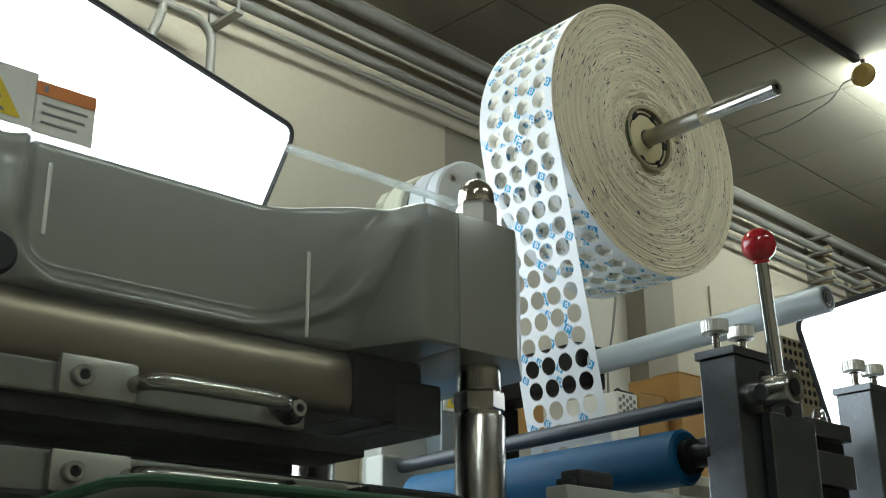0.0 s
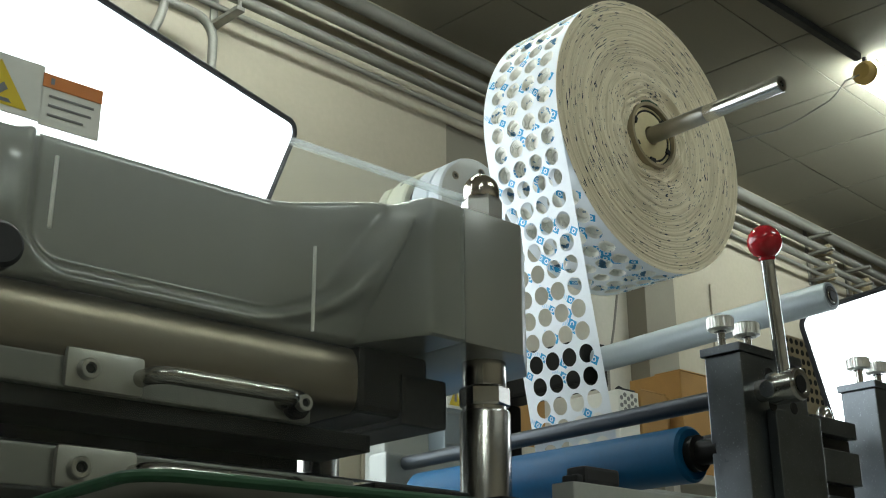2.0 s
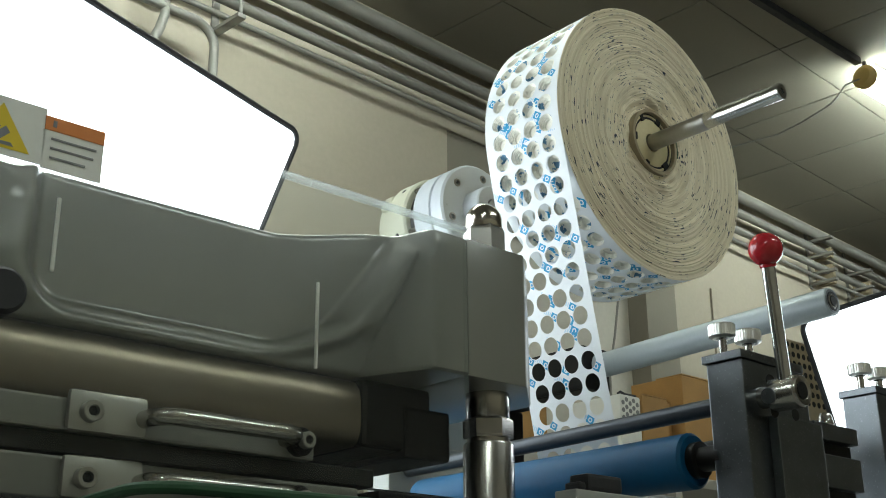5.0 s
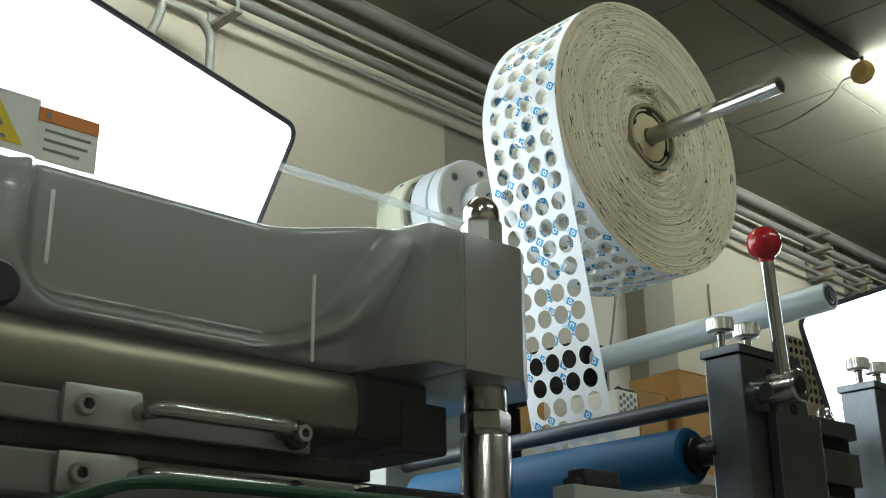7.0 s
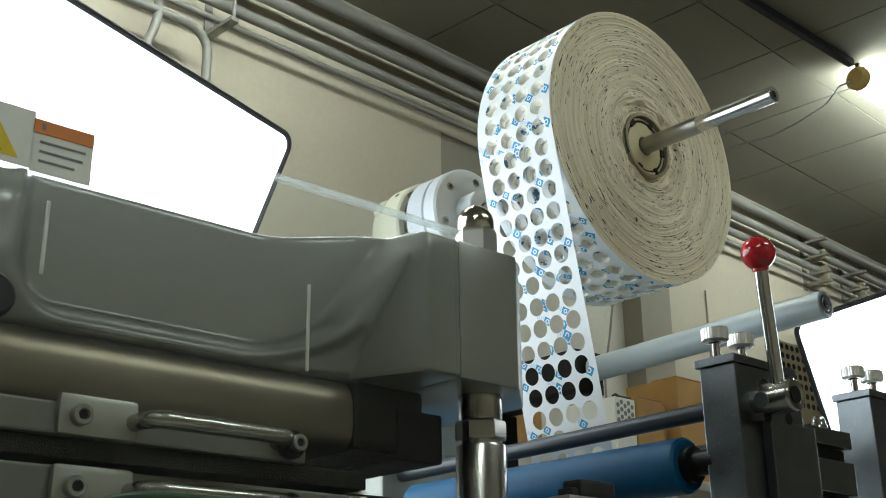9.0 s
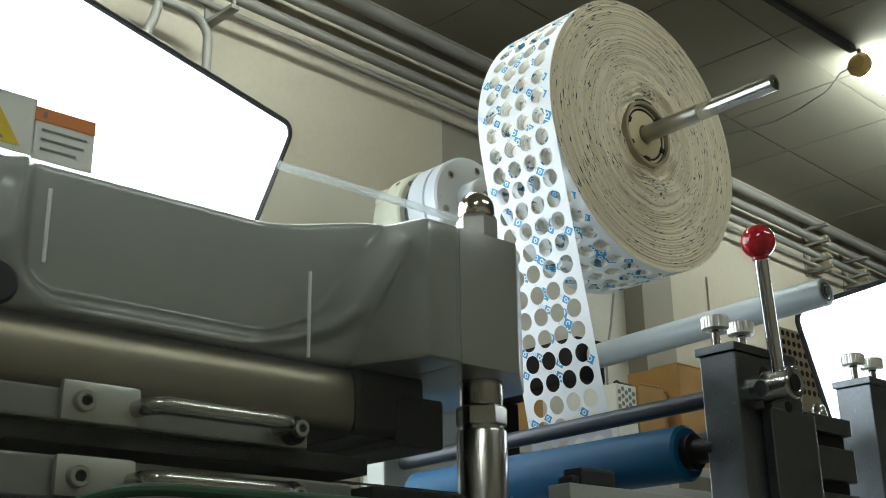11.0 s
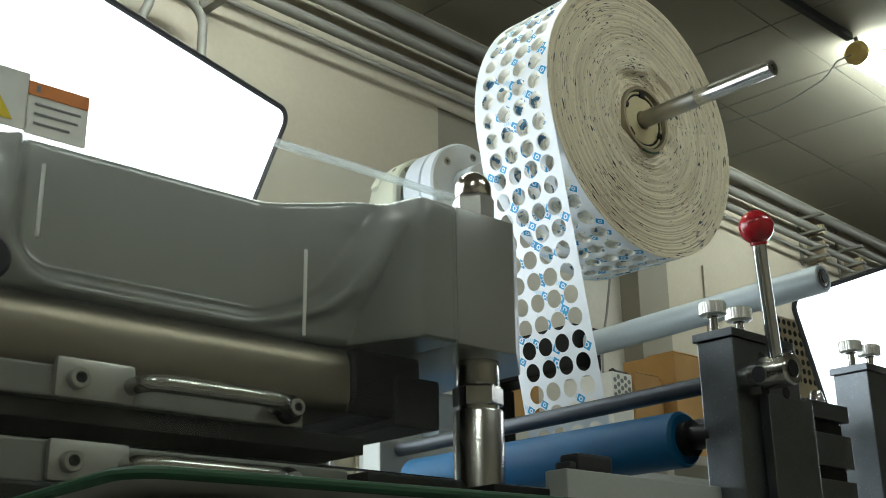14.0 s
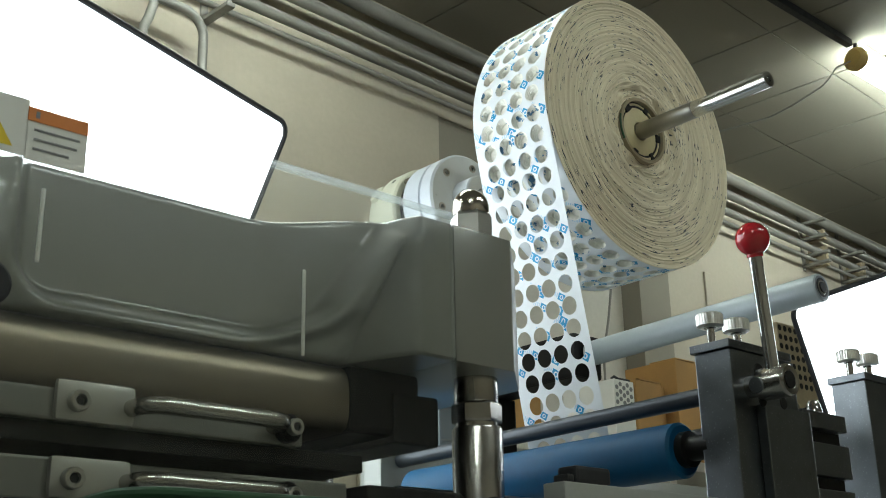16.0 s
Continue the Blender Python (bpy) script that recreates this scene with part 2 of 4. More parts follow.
def rod(bm, p, q, r, seg=20, bevel=0.0):
    """A round bar from p to q."""
    p, q = Vector(p), Vector(q)
    d = q - p
    m = Matrix.Translation(p) @ d.to_track_quat("Z", "Y").to_matrix().to_4x4()
    b = bevel or r * 0.08
    L = d.length
    rings = []
    for rr, h in ((0, 0), (r - b, 0), (r, b), (r, L - b), (r - b, L), (0, L)):
        rings.append([bm.verts.new(m @ Vector((rr * math.cos(2 * math.pi * i / seg), rr * math.sin(2 * math.pi * i / seg), h))) for i in range(seg if rr else 1)])
    for a, c in zip(rings, rings[1:]):
        for i in range(seg):
            j = (i + 1) % seg
            if len(a) == 1:
                bm.faces.new((a[0], c[j], c[i]))
            elif len(c) == 1:
                bm.faces.new((a[i], a[j], c[0]))
            else:
                bm.faces.new((a[i], a[j], c[j], c[i]))
    return bm


def tube(points, r, seg=12):
    """A bent round bar along points."""
    bm = bmesh.new()
    pts = [Vector(p) for p in points]
    rings = []
    side = None
    for i, p in enumerate(pts):
        d = (pts[min(i + 1, len(pts) - 1)] - pts[max(i - 1, 0)]).normalized()
        if side is None:
            side = d.orthogonal().normalized()
        side = (side - d * side.dot(d)).normalized()
        up = d.cross(side)
        rings.append([bm.verts.new(p + r * (side * math.cos(2 * math.pi * k / seg) + up * math.sin(2 * math.pi * k / seg))) for k in range(seg)])
    for a, b in zip(rings, rings[1:]):
        for k in range(seg):
            bm.faces.new((a[k], a[(k + 1) % seg], b[(k + 1) % seg], b[k]))
    bm.faces.new(rings[0][::-1])
    bm.faces.new(rings[-1])
    return bm


def arc(centre, radius, a0, a1, n, u, v):
    c, u, v = Vector(centre), Vector(u), Vector(v)
    return [c + radius * (u * math.cos(radians(a0 + (a1 - a0) * i / n)) + v * math.sin(radians(a0 + (a1 - a0) * i / n))) for i in range(n + 1)]


def socket_screw(parent, at, r, axis="y", name="screw"):
    """A socket-head screw whose head looks along minus y."""
    bm = bmesh.new()
    lathe(bm, [(r, r), (r, 0.1 * r), (0.9 * r, 0), (0.55 * r, 0), (0.5 * r, 0.6 * r), (0, 0.6 * r)], axis, at, 18)
    head = part(name, bm, M_SATIN, parent, smooth=True)
    bm = bmesh.new()
    lathe(bm, [(0, 0.25 * r), (0.5 * r, 0.25 * r)], axis, at, 6)
    part("hex_socket", bm, M_DARK, parent)
    return head


# ---- the room ----
ROOM = Matrix.Translation((2.2, 2.42, 0)) @ Matrix.Rotation(radians(3.0), 4, "Z") @ Matrix.Translation((-2.2, -2.42, 0))   # the room stands a little askew to the machine


def room():
    wy = 2.42
    w = part("wall_north", boxed(-4.0, 2.205, wy, wy + 0.25, 0, 3.05), M_WALL)
    tagged(w, "cream painted plaster wall behind the machine", "wall", kind="structure")
    # recess with a grey panel beside the wall's corner
    w = part("wall_north_recess", boxed(2.205, 3.15, wy + 0.03, wy + 0.35, 0, 3.05), M_WALL_GREY)
    tagged(w, "grey recessed wall panel", "wall", kind="structure")
    w = part("wall_column", boxed(3.15, 3.335, wy - 0.05, wy + 0.35, 0, 2.56), M_COLUMN)
    tagged(w, "grey painted wall column", "column", kind="structure")
    w = part("wall_north_far", boxed(3.335, 9.0, wy, wy + 0.25, 0, 3.05), M_WALL)
    tagged(w, "cream painted plaster wall below the pipes", "wall", kind="structure")
    b = part("wall_beam", boxed(2.205, 3.335, wy, wy + 0.028, 2.565, 3.05), M_WALL)
    tagged(b, "cream painted beam over the recess", "beam", kind="structure")
    v = part("wall_panel", boxed(2.206, 3.149, wy + 0.004, wy + 0.0295, 2.30, 2.564, 0.003), M_COLUMN)
    tagged(v, "dark grey panel at the top of the recess", "panel", kind="structure")
    win = thing("window_1", "bright frosted window with dark glazing bar in the wall", "window", kind="structure")
    part("window_frame", boxed(1.872, 2.196, wy - 0.012, wy - 0.003, 1.05, 1.752, 0.002), M_WALL, win)
    part("pane", boxed(1.888, 1.960, wy - 0.016, wy - 0.0125, 1.07, 1.738), M_DAY, win, "daylit frosted pane")
    part("pane", boxed(1.966, 2.184, wy - 0.016, wy - 0.0125, 1.07, 1.738), M_DAY, win, "daylit frosted pane")
    part("glazing_bar", boxed(1.9603, 1.9657, wy - 0.020, wy - 0.0125, 1.07, 1.738), M_COLUMN, win)
    t = part("trim", boxed(3.655, 3.70, wy - 0.010, wy - 0.002, 0, 2.36, 0.003), M_WALL)
    tagged(t, "cream vertical wall trim", "trim", kind="structure")
    for name, dims in (("wall_south", (-4, 9, -3.25, -3.0)), ("wall_west", (-4.25, -4.0, -3.25, 2.67)), ("wall_east", (9.0, 9.25, -3.25, 2.67))):
        w = part(name, boxed(*dims, 0, 3.05), M_WALL)
        tagged(w, "cream painted plaster wall", "wall", kind="structure")
    f = part("floor", boxed(-4, 9, -3, 2.42, -0.2, 0), M_FLOOR)
    tagged(f, "grey concrete workshop floor", "floor", kind="structure")
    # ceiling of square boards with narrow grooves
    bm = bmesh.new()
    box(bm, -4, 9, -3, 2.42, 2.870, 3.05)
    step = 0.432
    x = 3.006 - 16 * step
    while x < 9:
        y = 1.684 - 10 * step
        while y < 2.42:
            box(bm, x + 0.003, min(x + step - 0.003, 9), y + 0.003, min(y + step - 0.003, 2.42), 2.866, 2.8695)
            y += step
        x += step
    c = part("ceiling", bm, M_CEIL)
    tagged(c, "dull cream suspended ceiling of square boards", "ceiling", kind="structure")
    for ob in [o for o in scene.objects if o.name.startswith(("wall", "trim", "floor", "ceiling", "window_1"))]:
        ob.matrix_basis = ROOM


def pipes():
    y = 2.36
    for z, r in ((2.785, 0.022), (2.708, 0.018), (2.628, 0.016), (2.577, 0.008)):
        bm = rod(bmesh.new(), (-3.9, y, z), (8.9, y, z), r, 14)
        p = part("pipe", bm, M_PIPE, smooth=True)
        p.matrix_basis = ROOM
        tagged(p, "grey steel conduit pipe along the top of the wall", "pipe", group="wall pipes")
    # drop pipes bending down the wall
    bend = [(0.6, y - 0.03, 2.512), (1.20, y - 0.03, 2.512)] + arc((1.222, y - 0.03, 2.450), 0.062, 90, 0, 10, (1, 0, 0), (0, 0, 1)) + [(1.284, y - 0.03, 2.38), (1.284, y - 0.03, 0.4)]
    straight = [(1.131, y - 0.03, 2.62), (1.138, y - 0.03, 2.53), (1.138, y - 0.03, 2.49), (1.128, y - 0.03, 2.45), (1.116, y - 0.03, 2.42), (1.112, y - 0.03, 2.38), (1.112, y - 0.03, 0.4)]
    for pts in (bend, straight):
        p = part("drop_pipe", tube(pts, 0.012), M_PIPE, smooth=True)
        p.matrix_basis = ROOM
        tagged(p, "grey conduit pipe bending down the wall", "pipe", group="drop pipes")
    # brackets: short arms out from the wall below each pipe
    for x, heights, rod_up in ((1.335, (2.553,), True), (4.50, (2.757, 2.684, 2.606, 2.562), False), (4.86, (2.684, 2.606, 2.562), False)):
        b = thing("pipe_bracket", "grey steel pipe bracket with short arms on the wall", "bracket", group="pipe brackets")
        b.matrix_basis = ROOM
        for z in heights:
            part("arm", boxed(x - 0.013, x + 0.013, 2.290, 2.42, z - 0.006, z + 0.006, 0.002), M_PIPE, b)
        part("wall_rail", boxed(x - 0.011, x + 0.011, 2.411, 2.4195, heights[-1] - 0.02, 2.80, 0.002), M_PIPE, b)
        if rod_up:
            part("hanger_rod", rod(bmesh.new(), (x, 2.297, 2.553), (x, 2.297, 2.865), 0.005, 12), M_PIPE, b, smooth=True)
        else:
            for z in heights[1:]:
                part("pipe_clip", boxed(x + 0.06, x + 0.085, 2.335, 2.42, z + 0.004, z + 0.05, 0.003), M_CORE, b, "brown pipe clip")


def ceiling_lamp(x0, x1, y):
    """A bare tube lamp hung along x under the ceiling, with yellowed end caps."""
    t = thing("tube_lamp", "lit fluorescent tube lamp with yellowed end cap under the ceiling", "lamp", group="ceiling tube lamps")
    z = 2.805
    part("tube", rod(bmesh.new(), (x0 + 0.036, y, z), (x1 - 0.036, y, z), 0.042, 28), M_TUBE, t, smooth=True)
    for a, s in ((x0, 1), (x1, -1)):
        part("end_cap", rod(bmesh.new(), (a, y, z), (a + s * 0.042, y, z), 0.041, 28, 0.014), M_BRASS, t, "yellowed plastic end cap", smooth=True)
        part("hanger", boxed(a + s * 0.03 - 0.006, a + s * 0.03 + 0.006, y - 0.006, y + 0.006, z + 0.04, 2.8655), M_BLACK, t)
    part("housing", boxed(x0 + 0.06, x1 - 0.06, y - 0.022, y + 0.022, 2.848, 2.8652, 0.003), M_LABEL, t)


def lamps():
    ceiling_lamp(3.300, 4.65, 1.589)
    # five more out of view, added as fill for the wall and machine front
    ceiling_lamp(0.3, 1.6, 1.61)
    ceiling_lamp(-2.4, -1.1, 1.61)
    ceiling_lamp(6.3, 7.6, 1.61)
    ceiling_lamp(0.9, 2.2, -0.9)
    ceiling_lamp(-1.6, -0.3, -0.9)
    r = part("cable_rail", boxed(1.7, 3.29, 1.578, 1.602, 2.840, 2.8645, 0.003), M_BLACK)
    tagged(r, "black cable rail under the ceiling", "rail")
    pts = [(3.30, 1.60, 2.795), (3.24, 1.62, 2.76), (3.27, 1.67, 2.745), (3.30, 1.71, 2.745), (3.36, 1.856, 2.75), (3.385, 1.965, 2.752), (3.35, 2.127, 2.75), (3.30, 2.3, 2.76)]
    c = part("lamp_cable", tube(pts, 0.0025, 8), M_PIPE, smooth=True)
    tagged(c, "thin dark slack lamp cable", "cable")


def softbox(corner, across, down, width, height, label):
    """A glowing diffuser with a black piped edge, a fabric back and a stand."""
    h, e = Vector(across).normalized(), Vector(down).normalized()
    e = (e - h * e.dot(h)).normalized()
    n = h.cross(e).normalized()
    c = Vector(corner)
    if n.dot(Vector((0, 0, 1.0)) - c) < 0:
        n = -n
    t = thing("softbox", label, "softbox", group="photo lamps")
    rad = 0.021

    def outline(off):
        pts = []
        for cx, cy, a0 in ((rad, rad, 180), (width - rad, rad, 270), (width - rad, height - rad, 0), (rad, height - rad, 90)):
            for k in range(7):
                a = radians(a0 + 15 * k)
                pts.append(c + h * (cx + (rad + off) * math.cos(a)) + e * (cy + (rad + off) * math.sin(a)))
        return pts
    bm = bmesh.new()
    f = bm.faces.new([bm.verts.new(p) for p in outline(-0.004)])
    f.normal_update()
    if f.normal.dot(n) < 0:
        f.normal_flip()
    part("diffuser", bm, M_SOFT, t, "bright white diffuser")
    pts = outline(0.0)
    part("piping", tube(pts + [pts[0]], 0.0042, 8), M_BLACK, t, "black piped edge", smooth=True)
    # sloping fabric sides and back
    bm = bmesh.new()
    a = [bm.verts.new(p - n * 0.004) for p in outline(0.002)]
    mid = c + h * width / 2 + e * height / 2 - n * 0.28
    b = [bm.verts.new(mid + (p - (c + h * width / 2 + e * height / 2)) * 0.3) for p in outline(0.0)]
    for i in range(len(a)):
        j = (i + 1) % len(a)
        bm.faces.new((a[i], a[j], b[j], b[i]))
    bm.faces.new(b)
    bmesh.ops.recalc_face_normals(bm, faces=bm.faces)
    part("fabric_back", bm, M_BLACK, t)
    part("head", rod(bmesh.new(), mid + n * 0.02, mid - n * 0.14, 0.055, 24), M_BLACK, t, smooth=True)
    foot = mid - n * 0.08
    part("pole", rod(bmesh.new(), (foot.x, foot.y, 0.0), (foot.x, foot.y, foot.z), 0.014), M_DARK, t, smooth=True)
    for k in range(3):
        a = radians(120 * k + 20)
        part("leg", rod(bmesh.new(), (foot.x, foot.y, 0.45), (foot.x + 0.32 * math.cos(a), foot.y + 0.32 * math.sin(a), 0.01), 0.009, 10), M_DARK, t, smooth=True)


# ---- the paper reel and strip ----
REEL = Vector((1.057, 0.782, 1.598))   # centre of the front face
R = 0.1751
WIDTH = 0.118
COLS = (0.0200, 0.0450, 0.0700, 0.0950)  # hole centres from the front edge
HOLE = 0.0103
PITCH = 0.025
SEG = 24


def ring_of(k, half, cx, lo, hi):
    """Boundary point of a cell that faces the k-th point of a hole's rim."""
    a = 2 * math.pi * k / SEG
    u, v = math.cos(a), math.sin(a)
    tu = ((hi - cx) if u > 0 else (lo - cx)) / u if abs(u) > 1e-9 else 1e9
    tv = half / abs(v) if abs(v) > 1e-9 else 1e9
    t = min(tu, tv)
    return cx + u * t, v * t


def corner_step(cx, w, s):
    """The rim step whose two rays pass on either side of a cell's corner."""
    return int((math.atan2(s, w - cx) % (2 * math.pi)) / (2 * math.pi / SEG)) % SEG


def cells():
    """Width range of each hole's cell."""
    mids = [0.0] + [(a + b) / 2 for a, b in zip(COLS, COLS[1:])] + [WIDTH]
    return list(zip(COLS, mids, mids[1:]))


def print_marks(rng, share):
    """Blue marks of a row: squares with a pale ring and pale bars, as (w, s, size) places between the holes."""
    out = []
    for cx, lo, hi in cells():
        if rng.random() < share:
            out.append((cx + rng.choice((-0.0125, 0.0125, -0.009, 0.009)), rng.uniform(-0.0125, 0.0125), rng.uniform(0.8, 1.1)))
    return out


def clip_off_holes(w, s):
    """True where a point lies on paper, not over a hole."""
    if not (0.0005 < w < WIDTH - 0.0005):
        return False
    s = (s + PITCH / 2) % PITCH - PITCH / 2
    return all(math.hypot(w - c, s) > HOLE + 0.0002 for c in COLS)


def mark_quads(marks):
    """Small tiles that make up the printed marks, cut away at the holes: (corners, ink index)."""
    quads = []
    n = 16
    for w0, s0, k in marks:
        L, W = 0.0115 * k, 0.0095 * k
        ca, sa = math.cos(radians(35)), math.sin(radians(35))

        def put(a0, a1, b0, b1, ink, n):
            for i in range(n):
                for j in range(n):
                    cs = []
                    for fa, fb in ((i, j), (i + 1, j), (i + 1, j + 1), (i, j + 1)):
                        a, b = a0 + (a1 - a0) * fa / n, b0 + (b1 - b0) * fb / n
                        cs.append((w0 + ca * a - sa * b, s0 + sa * a + ca * b))
                    mx, my = sum(c[0] for c in cs) / 4 - w0, sum(c[1] for c in cs) / 4 - s0
                    a, b = ca * mx + sa * my, -sa * mx + ca * my
                    if ink == 1 and 0.0016 * k < math.hypot(a, b) < 0.0030 * k:
                        continue
                    if all(clip_off_holes(*c) for c in cs):
                        quads.append((cs, ink))
        put(-L / 2, L / 2, -W / 2, W / 2, 1, n)
        for q in range(4):
            put(L * 0.6 + q * 0.0028, L * 0.6 + q * 0.0028 + 0.0017, -W * 0.32, W * 0.32, 2, 5)
    return quads


def strip_row(seed):
    """One row of the perforated strip: four holes, lying in y (width) and z (length), facing minus x."""
    rng = random.Random(seed)
    bm = bmesh.new()
    th = 0.00025
    half = PITCH / 2
    for cx, lo, hi in cells():
        front_in, front_out, back_in, back_out = [], [], [], []
        angles = range(SEG)
        for k in angles:
            a = 2 * math.pi * k / SEG
            w, s = cx + HOLE * math.cos(a), HOLE * math.sin(a)
            ow, os_ = ring_of(k, half, cx, lo, hi)
            front_in.append(bm.verts.new((0, w, s)))
            front_out.append(bm.verts.new((0, ow, os_)))
            back_in.append(bm.verts.new((th, w, s)))
            back_out.append(bm.verts.new((th, ow, os_)))
        for k in angles:
            j = (k + 1) % SEG
            bm.faces.new((front_in[k], front_in[j], front_out[j], front_out[k]))
            bm.faces.new((back_in[j], back_in[k], back_out[k], back_out[j]))
            bm.faces.new((front_in[j], front_in[k], back_in[k], back_in[j]))
        for w in (lo, hi):
            for sgn in (-1, 1):
                k = corner_step(cx, w, sgn * half)
                j = (k + 1) % SEG
                for ring, x in ((front_out, 0), (back_out, th)):
                    bm.faces.new((ring[k], ring[j], bm.verts.new((x, w, sgn * half))))
    for cs, ink in mark_quads(print_marks(rng, 0.65)):
        f = bm.faces.new([bm.verts.new((-0.00012, w, s)) for w, s in cs])
        f.material_index = ink
    me = bpy.data.meshes.new("strip_piece")
    bmesh.ops.recalc_face_normals(bm, faces=bm.faces)
    bm.to_mesh(me)
    bm.free()
    for m in (M_PAPER, M_INK, M_INK_PALE):
        me.materials.append(m)
    return me


def reel():
    t = thing("paper_reel", "large reel of perforated white paper strip with blue print", "paper reel", REEL)
    rng = random.Random(5)
    # outer winding with its rows of holes, seen through to the windings below
    bm = bmesh.new()
    n_rows = 44

    def at(w, s, depth):
        a = s / (n_rows * PITCH) * 2 * math.pi
        r = R - depth
        return (-r * math.cos(a), w, r * math.sin(a))
    half = PITCH / 2
    for row in range(n_rows):
        s0 = row * PITCH
        for cx, lo, hi in cells():
            # every winding below lies a little off the one above, so its edge shows as a crescent
            rims = []
            rad, dw, ds, lean = HOLE, 0.0, 0.0, rng.uniform(-0.5, 0.5) - math.pi / 2
            for d0, d1 in ((0, 0.0010), (0.0010, 0.0021), (0.0021, 0.0034), (0.0034, 0.0050), (0.0050, 0.0085)):
                for d in (d0, d1):
                    rims.append([bm.verts.new(at(cx + dw + rad * math.cos(2 * math.pi * k / SEG), s0 + ds + rad * math.sin(2 * math.pi * k / SEG), d)) for k in range(SEG)])
                less = HOLE * rng.uniform(0.03, 0.12)
                rad -= less
                lean += rng.uniform(-0.5, 0.5)
                dw += less * 0.85 * math.cos(lean)
                ds += less * 0.85 * math.sin(lean)
            outer = []
            for k in range(SEG):
                ow, os_ = ring_of(k, half, cx, lo, hi)
                outer.append(bm.verts.new(at(ow, s0 + os_, 0)))
            for k in range(SEG):
                j = (k + 1) % SEG
                bm.faces.new((outer[k], outer[j], rims[0][j], rims[0][k]))
                for a, b in zip(rims, rims[1:]):
                    f = bm.faces.new((a[k], a[j], b[j], b[k]))
                    f.material_index = 3
            # fill the cell's corners
            for w in (lo, hi):
                for sgn in (-1, 1):
                    k = corner_step(cx, w, sgn * half)
                    bm.faces.new((outer[k], outer[(k + 1) % SEG], bm.verts.new(at(w, s0 + sgn * half, 0))))
        for cs, ink in mark_quads(print_marks(rng, 0.8)):
            f = bm.faces.new([bm.verts.new(at(w, s0 + s, -0.00012)) for w, s in cs])
            f.material_index = ink
    bmesh.ops.recalc_face_normals(bm, faces=bm.faces)
    part("outer_winding", bm, [M_PAPER, M_INK, M_INK_PALE, M_LAYERS], t, "white perforated paper with blue print")
    # windings below
    bm = bmesh.new()
    lathe(bm, [(R - 0.0075, 0.001), (R - 0.0075, WIDTH - 0.001)], "y", (0, 0, 0), 128)
    part("inner_winding", bm, M_LAYERS, t, smooth=True)
    # wavy cut edges of the windings, front and back
    for name, y0, sgn in (("front_edge", 0.0, -1), ("back_edge", WIDTH, 1)):
        bm = bmesh.new()
        rings = []
        n_r, n_a = 96, 160
        jit = random.Random(11)
        offs = [jit.uniform(-0.0009, 0.0009) for _ in range(n_r + 1)]
        for i in range(n_r + 1):
            r = 0.0425 + (R + 0.0002 - 0.0425) * i / n_r
            u = i / n_r
            ring = []
            for k in range(n_a):
                a = 2 * math.pi * k / n_a
                wob = noise.noise(Vector((1.6 * math.cos(a), 1.6 * math.sin(a), r * 55)))
                fold = noise.noise(Vector((3.1 * math.cos(a) + 9, 3.1 * math.sin(a), r * 160)))
                amp = 0.0075 * math.exp(-((u - 0.12) / 0.16) ** 2) + 0.0036 * math.exp(-((u - 0.45) / 0.2) ** 2)
                d = offs[i] + amp * (wob + 0.6 * fold) + 0.0035 * math.exp(-(u / 0.09) ** 2)
                rr = r * (1 + 0.035 * amp / 0.0035 * wob) if 0 < i < n_r else r
                if i == n_r:
                    d = 0
                ring.append(bm.verts.new((rr * math.cos(a), y0 - sgn * -1 * d * -1 if sgn < 0 else y0 - d, rr * math.sin(a))))
            rings.append(ring)
        for a, b in zip(rings, rings[1:]):
            for k in range(n_a):
                j = (k + 1) % n_a
                bm.faces.new((a[k], a[j], b[j], b[k]))
        bmesh.ops.recalc_face_normals(bm, faces=bm.faces)
        part(name, bm, M_WIND, t, "cream wound paper edges with dark print dashes", smooth=True)
    # core and chuck
    bm = bmesh.new()
    lathe(bm, [(0.0425, 0.006), (0.0425, -0.002), (0.0385, -0.002), (0.0385, 0.02)], "y", (0, 0, 0), 64)
    part("paper_core", bm, M_CORE, t, "brown cardboard core", smooth=True)
    bm = bmesh.new()
    lathe(bm, [(0.0375, 0.03), (0.0375, 0.004), (0.0360, 0.0025), (0.034, 0.0025), (0.034, 0.010), (0.031, 0.010), (0.031, 0.004), (0.029, 0.003), (0.012, 0.003), (0.012, 0.03)], "y", (0, 0, 0), 64)
    part("chuck", bm, M_CREAM, t, "cream plastic core chuck", smooth=True)
    part("gap_ring", lathe(bmesh.new(), [(0.0388, 0.0035), (0.0370, 0.0030), (0.0370, 0.006)], "y", (0, 0, 0), 64), M_DARK, t)
    part("gap_ring", lathe(bmesh.new(), [(0.0338, 0.0036), (0.0312, 0.0036)], "y", (0, 0, 0), 64), M_DARK, t)
    for a, w in ((35, 0.012), (150, 0.008), (205, 0.006), (262, 0.010), (330, 0.007)):
        c, s = math.cos(radians(a)), math.sin(radians(a))
        bm = bmesh.new()
        box(bm, -w / 2, w / 2, 0.0015, 0.004, -0.004, 0.004, 0.0008)
        bmesh.ops.transform(bm, matrix=Matrix.Translation((0.0335 * c, 0, 0.0335 * s)) @ Matrix.Rotation(radians(90 - a), 4, "Y"), verts=bm.verts)
        part("notch", bm, M_DARK, t)
    bm = bmesh.new()
    pts = arc((0, -0.0015, 0), 0.0435, 70, 112, 10, (1, 0, 0), (0, 0, 1))
    part("tape", tube(pts, 0.0013, 6), M_GREEN, t, "green tape end")
    return t


